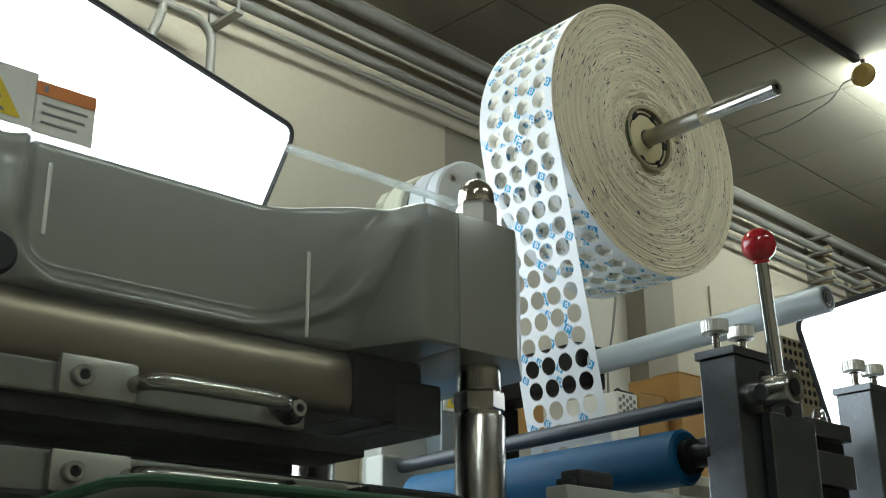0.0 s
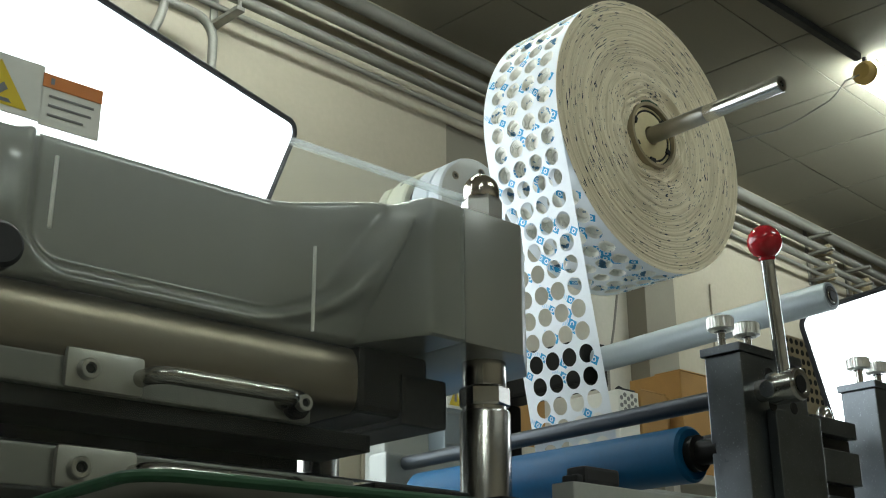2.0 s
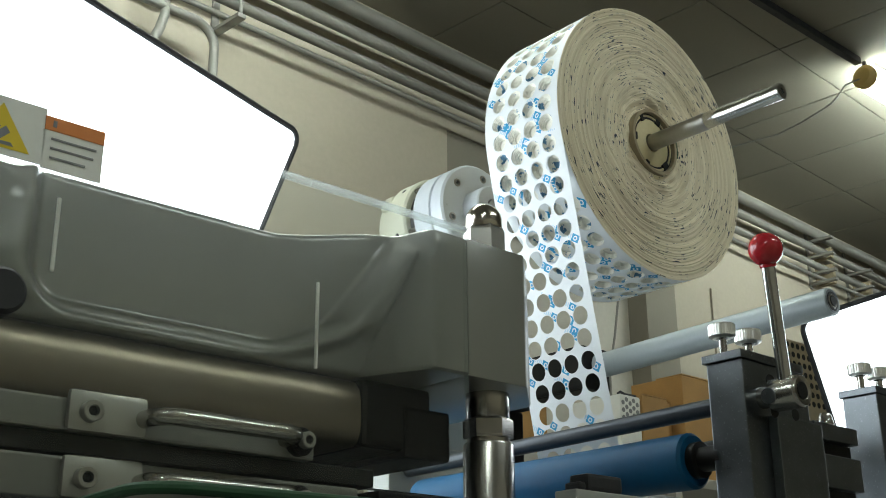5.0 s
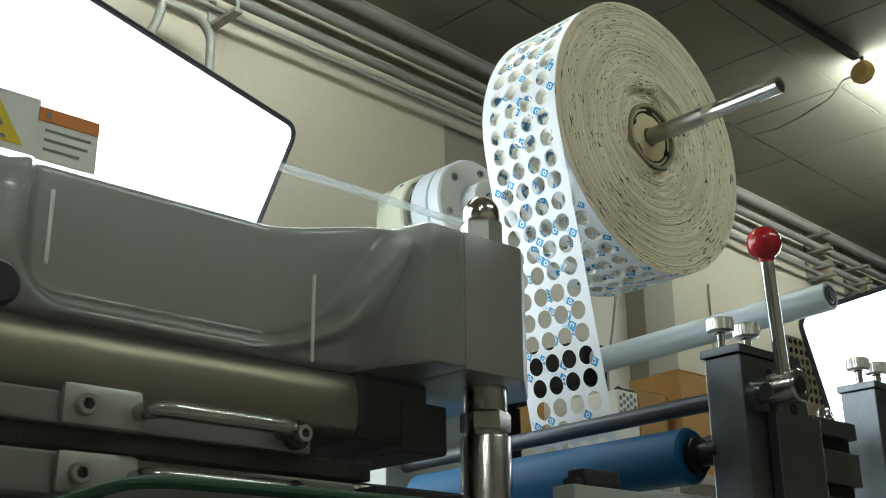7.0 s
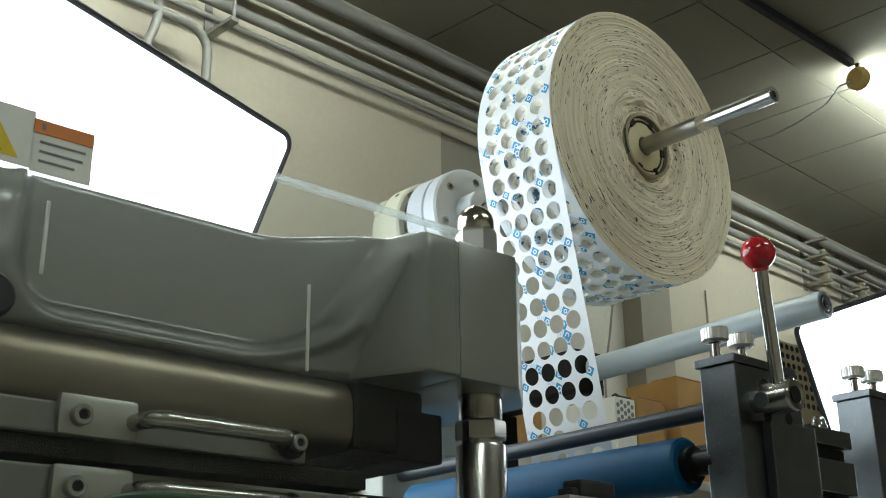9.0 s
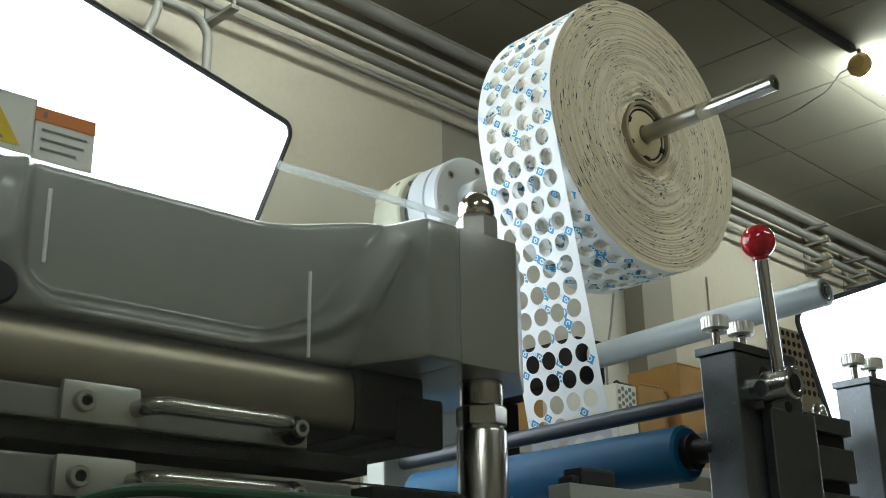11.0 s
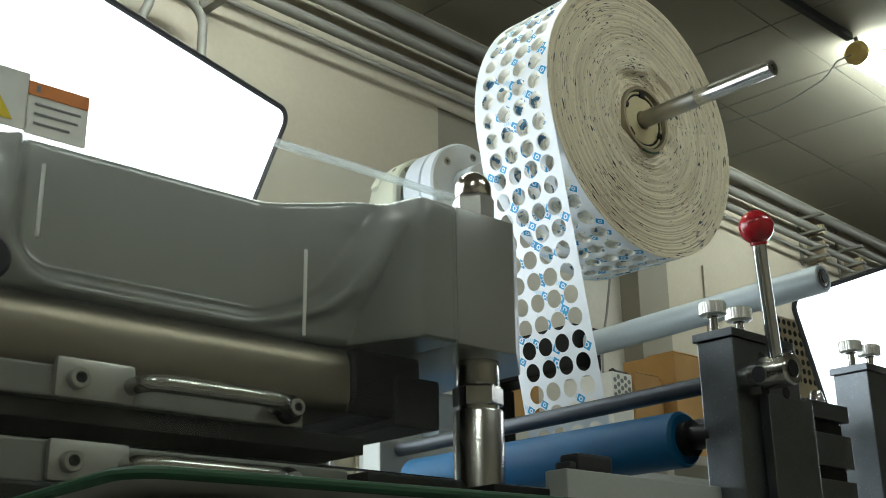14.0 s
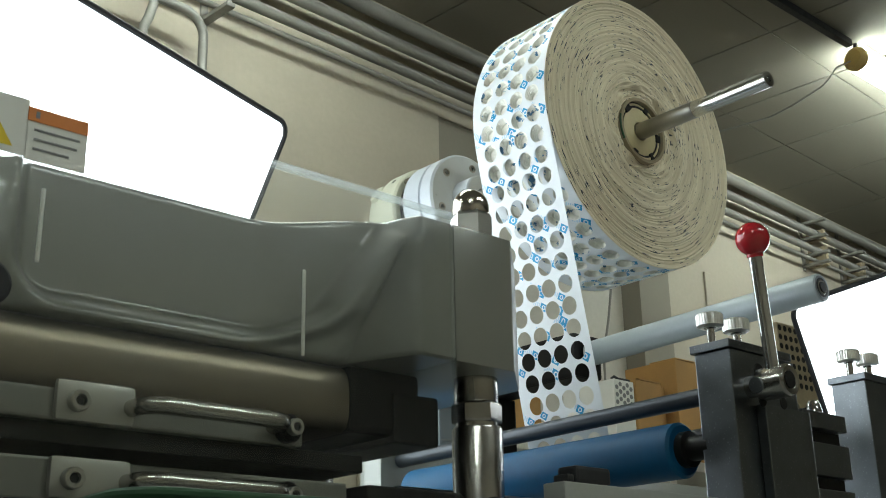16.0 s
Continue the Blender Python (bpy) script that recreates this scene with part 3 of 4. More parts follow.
def reel_shaft():
    t = thing("reel_shaft", "polished steel shaft carrying the paper reel", "shaft", REEL)
    bm = bmesh.new()
    lathe(bm, [(0, -0.176), (0.0035, -0.176), (0.0035, -0.180), (0.0092, -0.180), (0.0100, -0.179), (0.0100, 0.34), (0, 0.34)], "y", (0, 0, 0), 40)
    part("bar", bm, M_CHROME, t, smooth=True)
    part("sleeve", lathe(bmesh.new(), [(0.0101, 0.004), (0.0104, 0.003), (0.0104, -0.078), (0.0101, -0.079)], "y", (0, 0, 0), 40), M_SATIN, t, "dull steel sleeve", smooth=True)
    return t


def clutch():
    """The brake and drive on the reel's shaft, carried on an upright of the machine."""
    t = thing("shaft_brake", "pale grey powder brake with ivory housing on the reel shaft", "brake", (REEL.x, 1.02, REEL.z))
    part("hub", lathe(bmesh.new(), [(0.0115, 0.045), (0.029, 0.045), (0.031, 0.047), (0.031, 0.09)], "y", seg=48), M_CLUTCH, t, smooth=True)
    part("flange", lathe(bmesh.new(), [(0.030, 0.075), (0.068, 0.075), (0.071, 0.078), (0.071, 0.098)], "y", seg=64), M_CLUTCH, t, smooth=True)
    part("body", lathe(bmesh.new(), [(0.0705, 0.0985), (0.068, 0.100), (0.068, 0.102), (0.071, 0.103), (0.071, 0.135), (0.064, 0.137)], "y", seg=64), M_CLUTCH, t, smooth=True)
    part("ring", lathe(bmesh.new(), [(0.062, 0.135), (0.062, 0.17)], "y", seg=64), M_DARK, t, smooth=True)
    part("housing", lathe(bmesh.new(), [(0.05, 0.152), (0.071, 0.152), (0.074, 0.155), (0.074, 0.190), (0.068, 0.193), (0.068, 0.215), (0, 0.215)], "y", seg=64), M_IVORY, t, "ivory painted housing", smooth=True)
    for a in (60, 120, 180, 240, 300, 0):
        c, s = math.cos(radians(a + 20)), math.sin(radians(a + 20))
        socket_screw(t, (0.054 * c, 0.0735, 0.054 * s), 0.006)
        part("stud", rod(bmesh.new(), (0.066 * c, 0.137, 0.066 * s), (0.066 * c, 0.1525, 0.066 * s), 0.004, 12), M_STEEL, t, smooth=True)
        b = bmesh.new()
        box(b, -0.012, 0.012, 0.194, 0.212, -0.004, 0.006, 0.002)
        bmesh.ops.transform(b, matrix=Matrix.Rotation(radians(-a), 4, "Y") @ Matrix.Translation((0, 0, 0.068)), verts=b.verts)
        part("lug", b, M_IVORY, t)
        part("screw_hole", rod(bmesh.new(), (0.0735 * c, 0.172, 0.0735 * s), (0.0743 * c, 0.172, 0.0743 * s), 0.004, 12), M_DARK, t)
    # upright below the brake
    part("upright", boxed(-0.05, 0.05, 0.215, 0.26, -REEL.z + 1.055, 0.0, 0.006), M_BED, t)
    return t


# path of the strip: along the bed, up behind the blue roller, then on to the reel
LOW = Vector((0.9665, 0, 1.1535))
_d = Vector((REEL.x - LOW.x, 0, REEL.z - LOW.z))
LEAN = math.atan2(_d.x, _d.z) - math.asin((R + 0.0003) / _d.length)
UP = Vector((math.sin(LEAN), 0, math.cos(LEAN)))
RISE = math.sqrt(_d.length ** 2 - (R + 0.0003) ** 2)
BEND = 0.012
PHASE = (1.307 - LOW.z) / UP.z - RISE      # a row of holes lies at this height when the strip rests
REEL_TURN = LEAN + PHASE / R               # the reel's holes follow on from the strip's


def strip_pose(p):
    """Pose of a row whose middle is p metres past the point where the strip meets the reel."""
    y = REEL.y
    if p >= 0:
        # slips under the outer winding as it is wound on
        sink = 0.0005 + 0.0011 * min(1, p / 0.03) + 0.0004 * int(p / (2 * math.pi * R))
        a = LEAN + p / R
        r = R + 0.0003 - sink
        c = Vector((REEL.x - r * math.cos(a), y, REEL.z + r * math.sin(a)))
        return Matrix.Translation(c) @ Matrix.Rotation(a, 4, "Y")
    if p >= -RISE:
        c = LOW + UP * (RISE + p)
        return Matrix.Translation((c.x, y, c.z)) @ Matrix.Rotation(LEAN, 4, "Y")
    turn = BEND * (math.pi / 2 + LEAN)
    q = -RISE - p
    if q < turn:
        cx, cz = LOW.x - BEND * math.cos(LEAN), LOW.z + BEND * math.sin(LEAN)
        return Matrix.Translation((cx + BEND * math.cos(q / BEND), y, cz - BEND * math.sin(q / BEND))) @ Matrix.Rotation(LEAN + q / BEND, 4, "Y")
    cx, cz = LOW.x - BEND * math.cos(LEAN), LOW.z + BEND * math.sin(LEAN)
    return Matrix.Translation((cx - (q - turn), y, cz - BEND)) @ Matrix.Rotation(radians(90), 4, "Y")


def strip():
    t = thing("paper_strip", "white perforated paper strip with blue print running up to the reel", "paper strip")
    meshes = [strip_row(100 + i) for i in range(11)]
    rows = []
    n = int((RISE + 0.36 + 8.1 * 0.275) / PITCH)
    first = PHASE % PITCH
    for i in range(n):
        p = first + 0.05 - i * PITCH
        ob = new("strip_piece", meshes[i % 11])
        ob.parent = t
        ob.matrix_basis = strip_pose(p)
        rows.append((ob, p))
    return rows


# ---- the press ----
POST = (0.703, 0.722)


def press_head():
    """The moving head of the press: casting, clear cover, die plate with handle, guide posts."""
    t = thing("stamping_press", "grey cast stamping press with clear cover on steel posts", "press")
    xl, zb, zt = -0.25, 1.2235, 1.345

    def ease(u):
        u = min(1, max(0, u))
        return u * u * (3 - 2 * u)

    def crest(x):
        return 1.3425 + 0.0035 * ease((x - 0.50) / 0.10) - 0.0095 * ease((0.305 - x) / 0.035)

    def along(value, table):
        for (a, p), (b, q) in zip(table, table[1:]):
            if value <= b:
                u = max(0, (value - a) / (b - a))
                return p + (q - p) * u
        return table[-1][1]

    def front(x, z):
        """Depth of the casting's front: shallow rounded pocket, rim, and the sweep out to the proud end boss."""
        s = min(1, max(0, (z - zb) / 0.1015))
        xc, yc = 0.574 + 0.020 * s ** 1.3, 0.742 - 0.046 * s
        y = yc if x < xc else yc + (0.679 - yc) * min(1, (x - xc) / (0.601 - xc))
        if abs(x - 0.601) < 0.005:
            u = (x - 0.596) / 0.010
            left = yc + (0.679 - yc) * (0.596 - xc) / (0.601 - xc) if xc < 0.596 else yc
            y = left * (1 - u) ** 2 + 2 * 0.679 * u * (1 - u) + 0.679 * u * u
        # rim drawn back to the plane of the beam away from the sweep
        y += (0.748 - yc) * ease((xc - x) / 0.10)
        # raised bead where the sweep leaves the rim
        y -= 0.0060 * ease((z - 1.240) / 0.03) * ease((crest(x) - z - 0.004) / 0.025) * math.exp(-((x - xc + 0.004) / 0.007) ** 2)
        # pocket: rounded at one end, drawn up in a long curve at the other
        right = along(z, ((1.2235, 0.490), (1.236, 0.518), (1.2475, 0.536), (1.265, 0.552), (1.292, 0.568), (1.321, 0.583), (1.35, 0.604)))
        ax, az = min(x - 0.290, (right - x) * 0.85), z - 1.236
        r = 0.034
        d = r - math.hypot(r - ax, r - az) if ax < r and az < r else min(ax, az)
        y += 0.020 * ease((d + 0.006) / 0.018) - 0.0065 * ease((crest(x) - z - 0.004) / 0.025) * math.exp(-((d + 0.010) / 0.010) ** 2)
        # rounded top and lower edges
        t = max(0, z - (crest(x) - 0.006)) / 0.006
        y += 0.006 * (1 - math.sqrt(max(0, 1 - t * t)))
        b = max(0, zb + 0.004 - z) / 0.004
        return y + 0.003 * (1 - math.sqrt(max(0, 1 - b * b)))
    bm = bmesh.new()
    xs = [xl + (0.22 - xl) * i / 24 for i in range(24)] + [0.22 + (0.6395 - 0.22) * i / 190 for i in range(191)]
    rows = []
    for x in xs:
        top = crest(x)
        col = []
        for j in range(61):
            u = j / 60
            z = zb + (top - zb) * u
            if u > 0.88:
                z = zb + (top - zb) * (1 - 0.12 * ((1 - u) / 0.12) ** 1.8)
            col.append(bm.verts.new((x, front(x, z), z)))
        col.append(bm.verts.new((x, 0.99, top)))
        col.append(bm.verts.new((x, 0.99, zb)))
        rows.append(col)
    for a, b in zip(rows, rows[1:]):
        for j in range(len(a)):
            k = (j + 1) % len(a)
            bm.faces.new((a[j], b[j], b[k], a[k]))
    bm.faces.new(rows[0])
    bm.faces.new(rows[-1][::-1])
    bmesh.ops.recalc_face_normals(bm, faces=bm.faces)
    part("casting", bm, M_CAST, t, "grey painted casting with a shallow pocket", smooth=True)
    # body around the posts, with a slanted end
    bm = bmesh.new()
    plan = [(0.640, 0.7125), (0.640, 0.6785), (0.7095, 0.6785), (0.772, 0.735), (0.772, 1.02), (0.640, 1.02)]
    a = [bm.verts.new((x, y, zb - 0.0005)) for x, y in plan]
    b = [bm.verts.new((x, y, zt)) for x, y in plan]
    k = len(plan)
    for i in range(k):
        bm.faces.new((a[i], a[(i + 1) % k], b[(i + 1) % k], b[i]))
    bm.faces.new(a[::-1])
    bm.faces.new(b)
    bmesh.ops.recalc_face_normals(bm, faces=bm.faces)
    bmesh.ops.bevel(bm, geom=[e for e in bm.edges], offset=0.0025, segments=2, profile=0.6, affect="EDGES")
    part("end_body", bm, M_CAST, t, smooth=True)
    # die plate below, with a handle
    part("die_plate", boxed(-0.25, 0.512, 0.716, 0.738, 1.1440, 1.1655, 0.002), M_DIE, t, "dull steel die plate")
    bm = bmesh.new()
    section = [(0.7560, 1.2230), (0.7475, 1.2190), (0.7425, 1.2120), (0.7405, 1.2030), (0.7400, 1.1900), (0.7405, 1.1780), (0.7440, 1.1700), (0.7500, 1.1660), (0.99, 1.1660), (0.99, 1.2230)]
    a = [bm.verts.new((xl, y, z)) for y, z in section]
    b = [bm.verts.new((0.575, y, z)) for y, z in section]
    for i in range(len(section)):
        k = (i + 1) % len(section)
        bm.faces.new((a[i], a[k], b[k], b[i]))
    bm.faces.new(a)
    bm.faces.new(b[::-1])
    bmesh.ops.recalc_face_normals(bm, faces=bm.faces)
    part("lower_beam", bm, M_BEAM, t, "dark polished die holder", smooth=True)
    # same body as the lower beam; black colour stands in for the fading reflection
    part("die_end_dim", boxed(0.5755, 0.652, 0.7395, 0.985, 1.1665, 1.2230, 0.006), M_DARK, t, "end of the die holder, coloured black where its reflection fades")
    part("die_block", boxed(0.620, 0.672, 0.7370, 0.95, 1.1610, 1.2050, 0.004), M_DARK, t)
    part("cutting_die", boxed(-0.25, 0.575, 0.722, 0.790, 1.1300, 1.1437, 0.001), M_DARK, t)
    handle(t, 1.1563)
    # posts with collars, nuts and domed caps
    for x, y in (POST, (POST[0], 0.97), (0.0, 0.97)):
        bm = bmesh.new()
        lathe(bm, [(0.0225, 1.02), (0.0225, 1.177), (0.0215, 1.179), (0.019, 1.1795), (0.019, 1.183)], "z", (x, y, 0), 48)
        part("post", bm, M_STEEL, t, "polished steel guide post", smooth=True)
        bm = bmesh.new()
        lathe(bm, [(0.018, 1.182), (0.0215, 1.183), (0.0225, 1.185), (0.0225, 1.1985), (0.0215, 1.2005), (0.018, 1.201)], "z", (x, y, 0), 6, phase=0.32)
        part("hex_nut", bm, M_STEEL, t)
        bm = bmesh.new()
        lathe(bm, [(0.0185, 1.200), (0.0195, 1.202), (0.0195, 1.226)], "z", (x, y, 0), 40)
        part("collar", bm, M_STEEL, t, smooth=True)
    for x, y in (POST, (POST[0], 0.97)):
        bm = bmesh.new()
        r = 0.0172
        prof = [(0, 1.405)] + [(r * math.sin(radians(a)), 1.388 + r * math.cos(radians(a))) for a in range(12, 91, 13)] + [(r, 1.381), (r * 0.98, 1.3795)]
        lathe(bm, prof[::-1], "z", (x, y, 0), 40)
        part("cap_nut_dome", bm, M_NICKEL, t, "domed chrome cap nut", smooth=True)
        bm = bmesh.new()
        lathe(bm, [(0, 1.3455), (0.0185, 1.3455), (0.0195, 1.347), (0.0195, 1.376), (0.0175, 1.3805), (0.012, 1.381)], "z", (x, y, 0), 6, phase=0.1)
        part("cap_nut_hex", bm, M_BRIGHT, t)
        bm = bmesh.new()
        lathe(bm, [(0.010, 1.340), (0.026, 1.340), (0.026, 1.3455), (0.01, 1.3455)], "z", (x, y, 0), 32)
        part("washer", bm, M_STEEL, t, smooth=True)
    cover(t)


def handle(t, z):
    """A bent bar handle on two drilled end plates."""
    y = 0.716
    x0, x1 = 0.3255, 0.4960
    out = 0.029
    bm = boxed(x0 - 0.014, x0 + 0.043, y - 0.006, y, z - 0.013, z + 0.015, 0.004)
    part("handle_plate", bm, M_PLATE, t, smooth=True)
    part("handle_boss", lathe(bmesh.new(), [(0.011, 0), (0.011, -0.006), (0.010, -0.007), (0, -0.007)], "y", (x1, y, z), 32), M_DARK, t, smooth=True)
    r = 0.0062
    pts = [(x0 + 0.040, y - 0.005, z)] + arc((x0 + 0.054, y - out + 0.014, z), 0.014, 180, 270, 8, (1, 0, 0), (0, 1, 0)) + \
        arc((x1 - 0.030, y - out + 0.014, z), 0.014, 270, 360, 8, (1, 0, 0), (0, 1, 0)) + [(x1 - 0.015, y - 0.005, z)]
    part("handle_bar", tube(pts, r, 18), M_STEEL, t, "bent steel handle bar", smooth=True)
    socket_screw(t, (x0, y - 0.014, z), 0.0072)
    socket_screw(t, (x1, y - 0.016, z), 0.0064)


def cover(t):
    y0, y1 = 0.660, 0.665
    z0, z1 = 1.06, 1.3405
    part("cover_sheet", boxed(-0.25, 0.622, y0, y1, z0, z1), M_COVER, t, "clear acrylic guard sheet")
    part("cover_edge", boxed(-0.25, 0.622, y0 - 0.0005, y1 + 0.0005, z1, z1 + 0.0042), M_EDGE, t)
    part("cover_edge", boxed(0.6221, 0.6227, y0 - 0.0003, y1 + 0.0003, z0, z1), M_COVER, t)
    # slim bright rods added in place of vertical glints on the casting's edges
    for x, za, zb in ((0.4850, 1.205, 1.272), (0.2775, 1.236, 1.286)):
        part("glint_rod", rod(bmesh.new(), (x, 0.6800, za), (x, 0.6800, zb), 0.0014, 14), M_BRIGHT, t, "slim bright rod standing in for a vertical glint", smooth=True)
    # warning label and text label on the sheet
    lab = part("warning_label", boxed(0.200, 0.2545, y0 - 0.0012, y0 - 0.0002, 1.2960, 1.3350), M_LABEL, t, "white label with yellow warning triangle")
    bm = bmesh.new()
    v = [bm.verts.new((0.2285 + x, y0 - 0.0016, 1.3138 + z)) for x, z in ((-0.0215, -0.0135), (0.0175, -0.0135), (-0.002, 0.0165))]
    bm.faces.new(v)
    part("triangle", bm, M_YELLOW, lab, "yellow warning triangle")
    bm = bmesh.new()
    for pts in (((-0.010, -0.009), (0.008, -0.009), (0.006, -0.0065), (-0.009, -0.0068)), ((-0.007, -0.005), (-0.001, -0.006), (0.005, 0.000), (0.002, 0.004)), ((-0.011, -0.001), (-0.006, -0.003), (-0.001, 0.003), (-0.004, 0.004))):
        bm.faces.new([bm.verts.new((0.2275 + x, y0 - 0.0019, 1.3113 + z)) for x, z in pts])
    part("pictogram", bm, M_PRINT, lab)
    lab = part("text_label", boxed(0.2540, 0.2945, y0 - 0.0012, y0 - 0.0002, 1.2945, 1.3305), M_LABEL, t, "white label with an orange header and unreadable text")
    part("header", boxed(0.2540, 0.2945, y0 - 0.0018, y0 - 0.0013, 1.3210, 1.3305), M_ORANGE, lab, "orange header band")
    part("header_mark", boxed(0.2590, 0.2615, y0 - 0.0021, y0 - 0.0019, 1.3235, 1.3280), M_PRINT, lab)
    for x0, x1, z in ((0.259, 0.2895, 1.3155), (0.259, 0.288, 1.3090), (0.259, 0.283, 1.3025)):
        part("text_bar", boxed(x0, x1, y0 - 0.0018, y0 - 0.0013, z - 0.0007, z + 0.0007), M_PRINT, lab)
    # dark round knob of the cover
    part("cover_knob", lathe(bmesh.new(), [(0, -0.016), (0.012, -0.016), (0.0145, -0.013), (0.0145, 0.0)], "y", (0.236, y0, 1.207), 28), M_BLACK, t, "dark round knob", smooth=True)


def press_base():
    t = thing("die_table", "grey die table with dark lower die and handle", "machine base")
    part("lower_plate", boxed(-0.25, 0.555, 0.716, 1.0, 1.098, 1.1262, 0.002), M_DIE, t, "dull steel lower die plate")
    part("lower_die", boxed(-0.25, 0.56, 0.800, 0.94, 1.1264, 1.1600, 0.001), M_DARK, t)
    handle(t, 1.112)
    part("bolster", boxed(-0.25, 0.66, 0.70, 1.03, 1.05, 1.0975, 0.003), M_DARK, t)
    return t


def machine_bed():
    t = thing("machine_bed", "light grey machine bed with a green-edged front shelf", "machine bed")
    part("cabinet", boxed(-1.75, 1.6, 0.47, 1.42, 0.0, 1.05, 0.01), M_BED, t)
    part("table_plate", boxed(0.58, 0.90, 0.722, 1.05, 1.0502, 1.128, 0.002), M_DARK, t)
    # thin shelf before the press, with a rounded corner and a green edge
    turn = Matrix.Translation((0.237, 0.455, 0)) @ Matrix.Rotation(radians(-4.5), 4, "Z")
    rim = [turn @ Vector(p) for p in [(0.0, 0.17, 1.072), (0.0, 0.08, 1.072)] + [tuple(q) for q in arc((0.022, 0.022, 1.072), 0.022, 180, 270, 8, (1, 0, 0), (0, 1, 0))] + [(0.2, 0.0, 1.072), (0.40, 0.0, 1.072), (0.60, 0.0, 1.072)]]
    back = [turn @ Vector((0.60, 0.17, 1.072))]
    bm = bmesh.new()
    low = [bm.verts.new(p + Vector((0, 0, -0.0025))) for p in rim + back]
    high = [bm.verts.new(p + Vector((0, 0, 0.0025))) for p in rim + back]
    for k in range(len(low)):
        bm.faces.new((low[k], low[(k + 1) % len(low)], high[(k + 1) % len(low)], high[k]))
    bm.faces.new(low[::-1])
    bm.faces.new(high)
    bmesh.ops.recalc_face_normals(bm, faces=bm.faces)
    part("shelf", bm, M_SHELF, t, "thin grey shelf")
    part("edging", tube(rim, 0.0030, 10), M_GREEN, t, "dark green edging strip", smooth=True)
    for x, y in ((0.30, 0.60), (0.80, 0.55)):
        part("spacer", boxed(x - 0.02, x + 0.02, y - 0.02, y + 0.02, 1.0502, 1.0694), M_DARK, t)
    return t


def thumb_screw(parent, x, y, z):
    bm = bmesh.new()
    lathe(bm, [(0.004, 0), (0.004, 0.0165), (0.0075, 0.018)], "z", (x, y, z), 20)
    part("screw_shank", bm, M_STEEL, parent, smooth=True)
    bm = bmesh.new()
    n = 60
    prof = [(0, 0.0175), (0.0095, 0.0175), (0.0132, 0.0195), (0.0134, 0.0300), (0.0122, 0.0315), (0, 0.0317)]
    rings = []
    for r, h in prof:
        if r == 0:
            rings.append([bm.verts.new((x, y, z + h))])
        else:
            rings.append([bm.verts.new((x + (r - (0.0004 if i % 2 and r > 0.0115 else 0)) * math.cos(2 * math.pi * i / n), y + (r - (0.0004 if i % 2 and r > 0.0115 else 0)) * math.sin(2 * math.pi * i / n), z + h)) for i in range(n)])
    for a, b in zip(rings, rings[1:]):
        for i in range(n):
            j = (i + 1) % n
            if len(a) == 1:
                bm.faces.new((a[0], b[j], b[i]))
            elif len(b) == 1:
                bm.faces.new((a[i], a[j], b[0]))
            else:
                bm.faces.new((a[i], a[j], b[j], b[i]))
    part("knurled_head", bm, M_BRIGHT, parent, "knurled steel head")


def roller_block():
    """The bearing block with its pressure lever."""
    t = thing("bearing_block", "dark ground steel bearing block with thumb screws", "bearing block")
    x0, x1, y0, y1, zt = 0.913, 1.024, 0.594, 0.636, 1.266
    part("body", boxed(x0 + 0.001, x1, y0 + 0.001, y1 - 0.001, 1.05, zt, 0.0012), M_STEEL_DARK, t)
    part("cap_plate", boxed(x0 - 0.002, x1 - 0.006, y0 - 0.001, y1 + 0.002, zt + 0.0003, zt + 0.0085, 0.0008), M_STEEL_DARK, t)
    part("front_step", boxed(0.948, x1 + 0.0015, y0 - 0.010, y0 + 0.0005, 1.05, 1.2145, 0.001), M_STEEL_DARK, t)
    part("end_slide", boxed(x1 + 0.002, 1.108, y0 - 0.002, y1 + 0.04, 1.2035, 1.2205, 0.001), M_STEEL_DARK, t)
    part("end_slide", boxed(x1 + 0.002, 1.108, y0 - 0.002, y1 + 0.04, 1.156, 1.189, 0.001), M_STEEL_DARK, t)
    part("end_slide", boxed(x1 + 0.002, 1.108, y0 - 0.002, y1 + 0.04, 1.05, 1.143, 0.001), M_STEEL_DARK, t)
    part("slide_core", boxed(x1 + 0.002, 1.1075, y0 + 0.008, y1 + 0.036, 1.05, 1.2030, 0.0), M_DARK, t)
    for x, z, y, r in ((0.9602, 1.2486, y0 + 0.001, 0.0085), (0.9438, 1.2174, y0 - 0.010, 0.0066), (0.9795, 1.2183, y0 - 0.010, 0.0060)):
        part("bore", lathe(bmesh.new(), [(0, -0.0006), (r * 0.93, -0.0006), (r, 0.0001)], "y", (x, y, z), 28), M_DARK, t, "dark drilled bore")
    thumb_screw(t, 0.926, 0.622, zt + 0.0085)
    thumb_screw(t, 0.964, 0.618, zt + 0.0085)
    return t


def second_block():
    t = thing("bearing_block", "speckled dark steel bearing block with thumb screws", "bearing block")
    x0, x1, y0, y1, zt = 1.235, 1.34, 0.630, 0.675, 1.284
    part("body", boxed(x0 + 0.001, x1, y0 + 0.001, y1 - 0.001, 1.05, zt, 0.0012), M_STEEL_DARK, t)
    part("cap_plate", boxed(x0 - 0.002, x1 - 0.006, y0 - 0.001, y1 + 0.002, zt + 0.0003, zt + 0.0085, 0.0008), M_STEEL_DARK, t)
    thumb_screw(t, 1.249, 0.655, zt + 0.0085)
    thumb_screw(t, 1.287, 0.652, zt + 0.0085)
    return t


